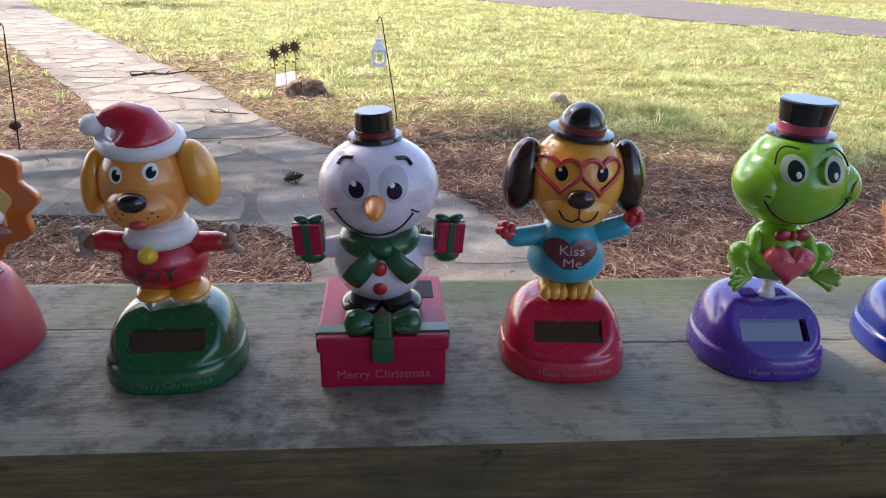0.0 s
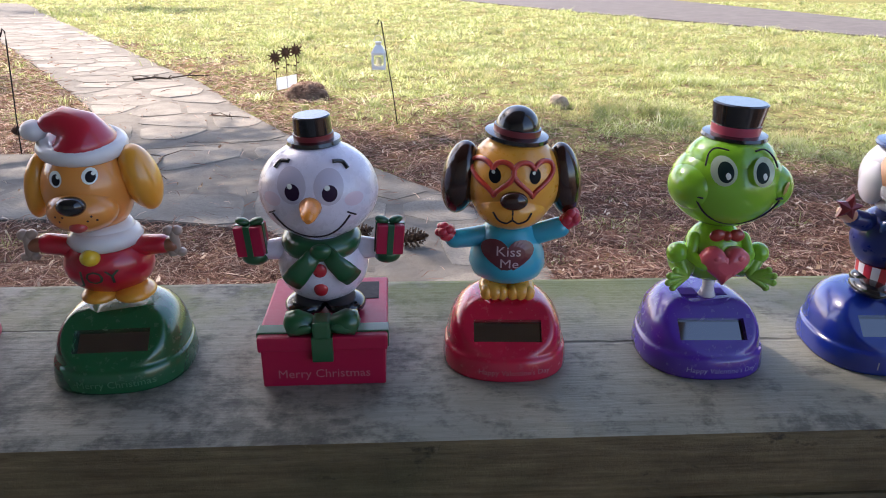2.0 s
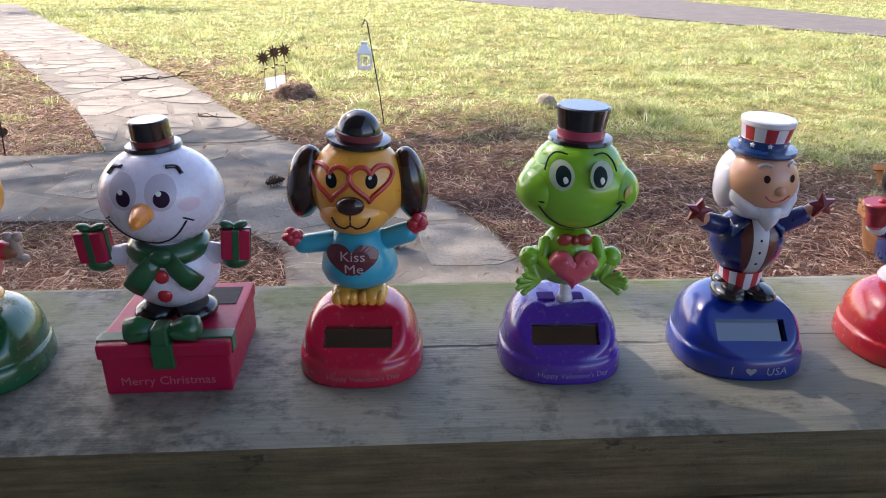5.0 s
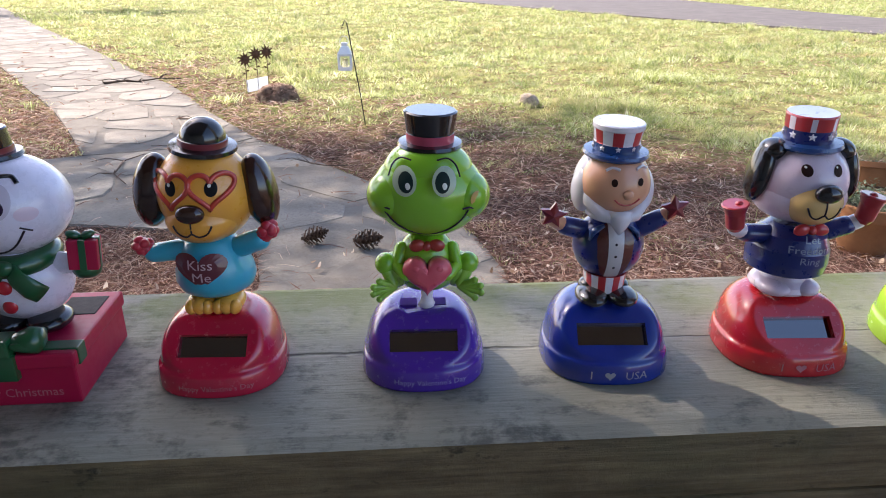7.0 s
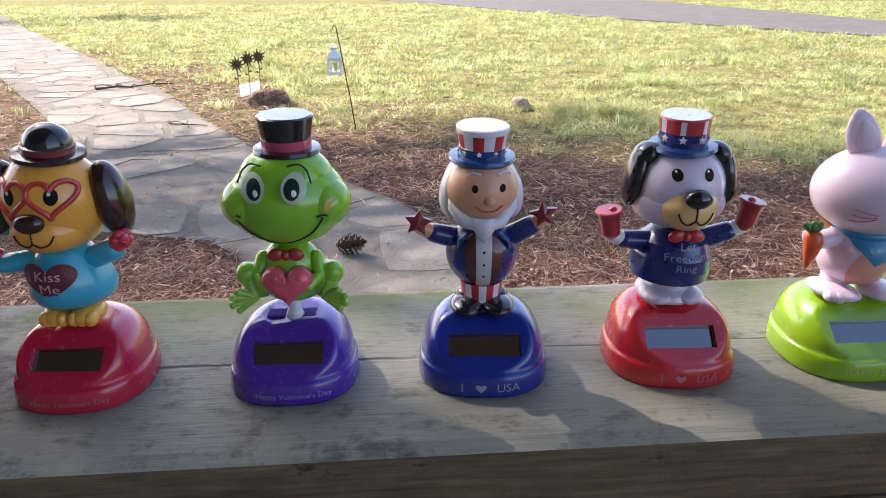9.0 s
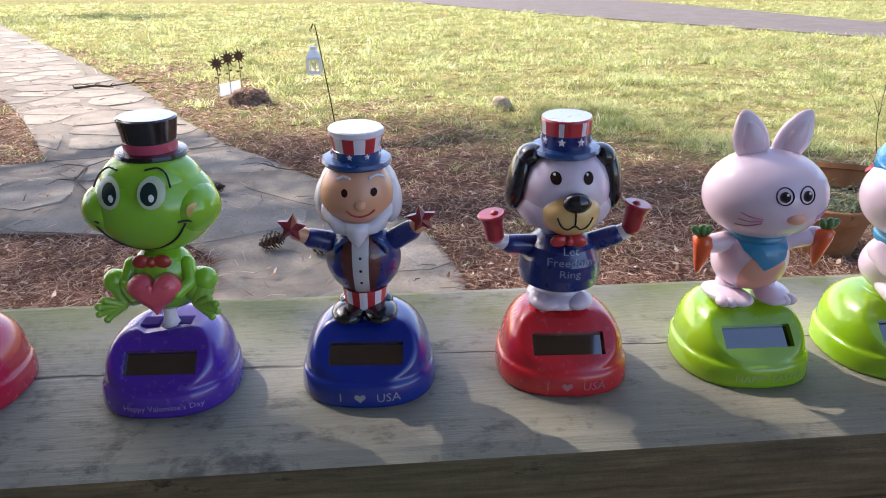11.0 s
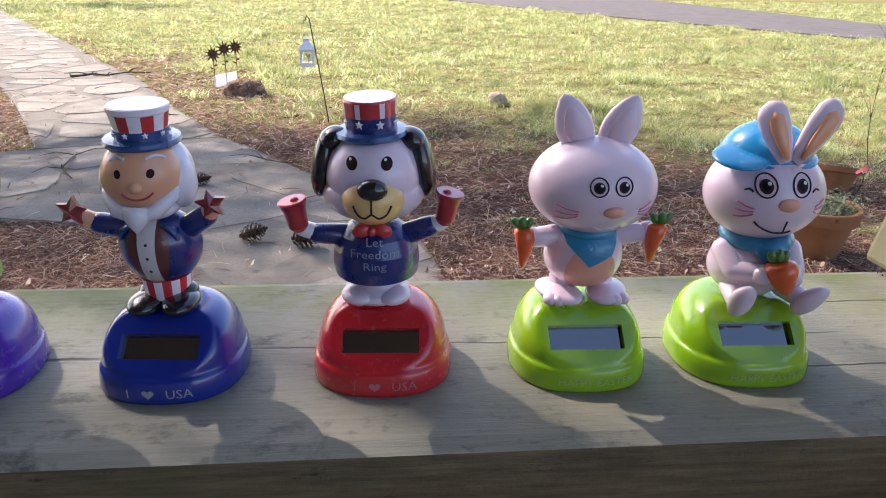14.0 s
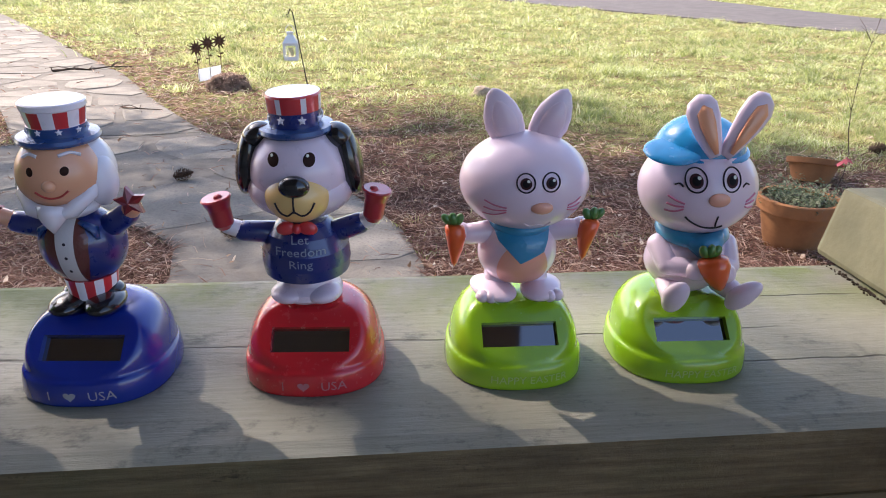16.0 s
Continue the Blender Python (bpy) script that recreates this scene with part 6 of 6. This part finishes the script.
def bare_sapling(at):
    rr = random.Random(9)
    t = thing("sapling", at, "bare thin sapling with a small red plant near its foot", "sapling")
    bm = bmesh.new()
    top = Vector((-0.02, 0.0, 0.82))
    pts = [Vector((0.02 * math.sin(k), 0.01 * math.cos(k * 2), 0)) + top * k / 8 for k in range(9)]
    add_tube(bm, pts, [0.0026 - 0.0002 * k for k in range(9)], 6)
    for k in range(12):
        p = pts[rr.randrange(4, 9)]
        q = p + Vector((rr.uniform(-0.09, 0.09), rr.uniform(-0.06, 0.06), rr.uniform(0.03, 0.12)))
        add_tube(bm, [p, p.lerp(q, 0.5) + Vector((0, 0, 0.01)), q], [0.0012, 0.0009, 0.0005], 5)
    part("stem", bm, BARK, t)
    # a small red plant, made of seven drooping blades round the stem
    bm = bmesh.new()
    for k in range(7):
        a = k * 0.9
        o = Vector((0, 0, 0.14 + 0.008 * k))
        d = Vector((math.cos(a), math.sin(a), -0.6)) * rr.uniform(0.03, 0.05)
        w = Vector((-math.sin(a), math.cos(a), 0.2)) * 0.014
        bm.faces.new([bm.verts.new(v) for v in (o, o + d * 0.5 - w, o + d, o + d * 0.5 + w)])
    part("ribbon", bm, PETALRED, t, "small faded red plant")


bare_sapling((2.62, 2.80, GROUND))


# ---- loose cover of the yard ----
def strips(name, rows, material, label):
    """Many thin blades as one object: foot, half width vector, tip, sag."""
    n = len(rows)
    R = np.array(rows, dtype=np.float64)
    foot, wide, tip, mid = R[:, 0:3], R[:, 3:6], R[:, 6:9], R[:, 9:12]
    v = np.stack([foot - wide, foot + wide, mid + wide * 0.8, mid - wide * 0.8, tip], 1).reshape(-1, 3)
    me = bpy.data.meshes.new(name)
    base = (np.arange(n) * 5)[:, None]
    q = (base + np.array([[0, 1, 2, 3]])).tolist()
    t = (base + np.array([[3, 2, 4]])).tolist()
    me.from_pydata(v.tolist(), [], q + t)
    me.materials.append(material)
    return tagged(new(name, me), label, name.replace("_", " "), kind="stuff")


def sow_grass(tufts):
    """Uneven tufts of short grass, thin on the straw and thick on the lawn."""
    rr = random.Random(31)
    rows = []
    for _ in range(tufts):
        y = 2.1 * (28 / 2.1) ** rr.random()
        x = rr.uniform(-0.80 * y - 0.5, 0.86 * y + 1.0)
        g = grassiness(x, y)
        if rr.random() > g * g * 0.97 + 0.05 + ((0.26 if y > 3.4 else 0.02) if noise.noise((x * 1.1, y * 1.1, 2.0)) > 0.22 else 0.0):
            continue
        if on_walk(x, y) or polygon_has(ROAD_CLEAR, x, y):
            continue
        gap = noise.noise((x * 2.2, y * 3.4, 6.0)) + 0.5 * noise.noise((x * 6.0, y * 9.0, 2.0))
        if gap < -0.04 and rr.random() < 0.8:
            continue
        far = max(1.0, y / 4.5)
        lush = 0.85 + 0.9 * noise.noise((x * 0.9, y * 0.9, 9)) + 0.9 * noise.noise((x * 2.7, y * 2.7, 4))
        spread = rr.uniform(0.012, 0.04) * far ** 0.7
        tall = rr.uniform(0.026, 0.070) * max(0.3, lush) * (1 + 1.0 * max(0.0, gap))
        if y < 4.5:
            tall *= 0.45 + 0.55 * g
        if y < 6.5:
            tall *= 0.8
        if rr.random() < 0.06:
            tall *= 1.7
        lx, ly = rr.gauss(0, 0.5), rr.gauss(0, 0.5)
        for _ in range(rr.randrange(9, 20)):
            px, py = x + rr.gauss(0, spread) * 1.5, y + rr.gauss(0, spread)
            z = lie(x, y) - 0.004
            h = tall * rr.uniform(0.45, 1.15)
            w = rr.uniform(0.0016, 0.0032) * far
            b = rr.uniform(0, 6.283)
            dx, dy = (lx + rr.gauss(0, 1.0)) * h, (ly + rr.gauss(0, 1.0)) * h
            rows.append((px, py, z, math.cos(b) * w, math.sin(b) * w, 0, px + dx, py + dy, z + h, px + dx * 0.35, py + dy * 0.35, z + h * 0.65))
    return strips("grass", rows, GRASS, "short patchy yellow-green lawn grass")


ROAD_CLEAR = [(1.95, 28.3), (5.0, 19.4), (7.4, 14.3), (8.8, 11.6), (12.5, 6), (16, 9.5), (12.2, 13), (11.7, 15.6), (11.6, 19.7), (11.3, 28.2)]
sow_grass(54000)


def sow_needles(count):
    rr = random.Random(32)
    rows = []
    for _ in range(count):
        y = 1.75 * (11 / 1.75) ** rr.random()
        x = rr.uniform(-0.80 * y - 0.5, 0.86 * y + 1.0)
        g = grassiness(x, y)
        if rr.random() < g * 0.93:
            continue
        if on_walk(x, y) and rr.random() > 0.012:
            continue
        z = lie(x, y) + rr.uniform(0.0, 0.018)
        if on_walk(x, y):
            z = GROUND + 0.026
        a = rr.uniform(0, 6.283)
        ln = rr.uniform(0.04, 0.11)
        w = rr.uniform(0.0009, 0.0018) * max(1.0, y / 2.4)
        dx, dy = math.cos(a) * ln, math.sin(a) * ln
        up = rr.uniform(-0.004, 0.022)
        bow = rr.uniform(-0.012, 0.012)
        rows.append((x, y, z, -math.sin(a) * w, math.cos(a) * w, rr.uniform(-w, w), x + dx, y + dy, z + up, x + dx * 0.5 - math.sin(a) * bow, y + dy * 0.5 + math.cos(a) * bow, z + up * 0.5 + 0.006))
    return strips("pine_straw", rows, NEEDLES, "loose reddish brown pine straw")


sow_needles(150000)


def sow_leaves(count):
    rr = random.Random(33)
    rows = []
    for _ in range(count):
        y = 1.9 * (14 / 1.9) ** rr.random()
        x = rr.uniform(-0.80 * y - 0.5, 0.86 * y + 1.0)
        if rr.random() < grassiness(x, y) * 0.75:
            continue
        walk_ = on_walk(x, y)
        if walk_ and rr.random() > 0.1:
            continue
        z = GROUND + 0.027 if walk_ else lie(x, y) + rr.uniform(0.012, 0.03)
        a = rr.uniform(0, 6.283)
        ln = rr.uniform(0.010, 0.030)
        w = ln * rr.uniform(0.18, 0.32)
        dx, dy = math.cos(a) * ln, math.sin(a) * ln
        rows.append((x, y, z, -math.sin(a) * w, math.cos(a) * w, rr.uniform(-0.5, 0.5) * w, x + dx, y + dy, z + rr.uniform(0, 0.02), x + dx * 0.6, y + dy * 0.6, z + rr.uniform(0.0, 0.014)))
    return strips("fallen_leaves", rows, LITTER, "scattered dry tan leaves")


sow_leaves(7000)


# ---- flagstones, each a piece of its walk ----
def clip_half(poly, px, py, nx, ny):
    out = []
    for k in range(len(poly)):
        a, b = poly[k], poly[(k + 1) % len(poly)]
        da = (a[0] - px) * nx + (a[1] - py) * ny
        db = (b[0] - px) * nx + (b[1] - py) * ny
        if da <= 0:
            out.append(a)
        if da * db < 0:
            t = da / (da - db)
            out.append((a[0] + (b[0] - a[0]) * t, a[1] + (b[1] - a[1]) * t))
    return out


def flagstones(poly, parent, sx, sy, top, seed, y_max):
    rr = random.Random(seed)
    x0, x1 = min(p[0] for p in poly), max(p[0] for p in poly)
    y0, y1 = min(p[1] for p in poly), min(y_max, max(p[1] for p in poly))
    pts = []
    j = 0
    y = y0 - sy
    while y < y1 + sy:
        x = x0 - sx + (0.5 * sx if j % 2 else 0)
        while x < x1 + sx:
            pts.append((x + rr.uniform(-0.36, 0.36) * sx, y + rr.uniform(-0.36, 0.36) * sy))
            x += sx
        y += sy
        j += 1
    for px, py in pts:
        if not polygon_has(poly, px, py) or py > y1:
            continue
        cell = [(px - 2, py - 2), (px + 2, py - 2), (px + 2, py + 2), (px - 2, py + 2)]
        gap = rr.uniform(0.007, 0.024)
        for qx, qy in pts:
            d = math.hypot(qx - px, qy - py)
            if 0 < d < 3 * max(sx, sy):
                nx, ny = (qx - px) / d, (qy - py) / d
                cell = clip_half(cell, px + nx * (d / 2 - gap), py + ny * (d / 2 - gap), nx, ny)
        if len(cell) < 3:
            continue
        # worn, wavering outline
        ring = []
        for k in range(len(cell)):
            a, b = cell[k], cell[(k + 1) % len(cell)]
            m = max(1, int(math.hypot(b[0] - a[0], b[1] - a[1]) / 0.11))
            for t in range(m):
                q = t / m
                x, y_ = a[0] + (b[0] - a[0]) * q, a[1] + (b[1] - a[1]) * q
                s = 0.97 + 0.05 * noise.noise((x * 7, y_ * 7, seed)) - (0.05 if t == 0 else 0)
                for _ in range(9):
                    if polygon_has(poly, px + (x - px) * s, py + (y_ - py) * s):
                        break
                    s -= 0.1
                ring.append((px + (x - px) * s, py + (y_ - py) * s))
        h = top + rr.uniform(-0.003, 0.003)
        tx, ty = rr.gauss(0, 0.006), rr.gauss(0, 0.006)
        bm = bmesh.new()
        rows = []
        for s, dz in ((1.0, -0.03), (1.0, -0.007), (0.975, 0.0)):
            rows.append([bm.verts.new(((x - px) * s, (y_ - py) * s, dz + ((x - px) * tx + (y_ - py) * ty) * (dz > -0.02))) for x, y_ in ring])
        for r0, r1 in zip(rows, rows[1:]):
            for k in range(len(ring)):
                bm.faces.new((r0[k], r0[(k + 1) % len(ring)], r1[(k + 1) % len(ring)], r1[k]))
        bm.faces.new(rows[-1])
        ob = link("flagstone", bm, [STONE], parent)
        ob.location = (px, py, h)


flagstones(FAR_WALK, walk_far, 0.50, 0.42, GROUND + 0.0140, 41, 17.0)
flagstones(APRON, walk_near, 0.62, 0.50, GROUND + 0.0120, 42, 5.0)
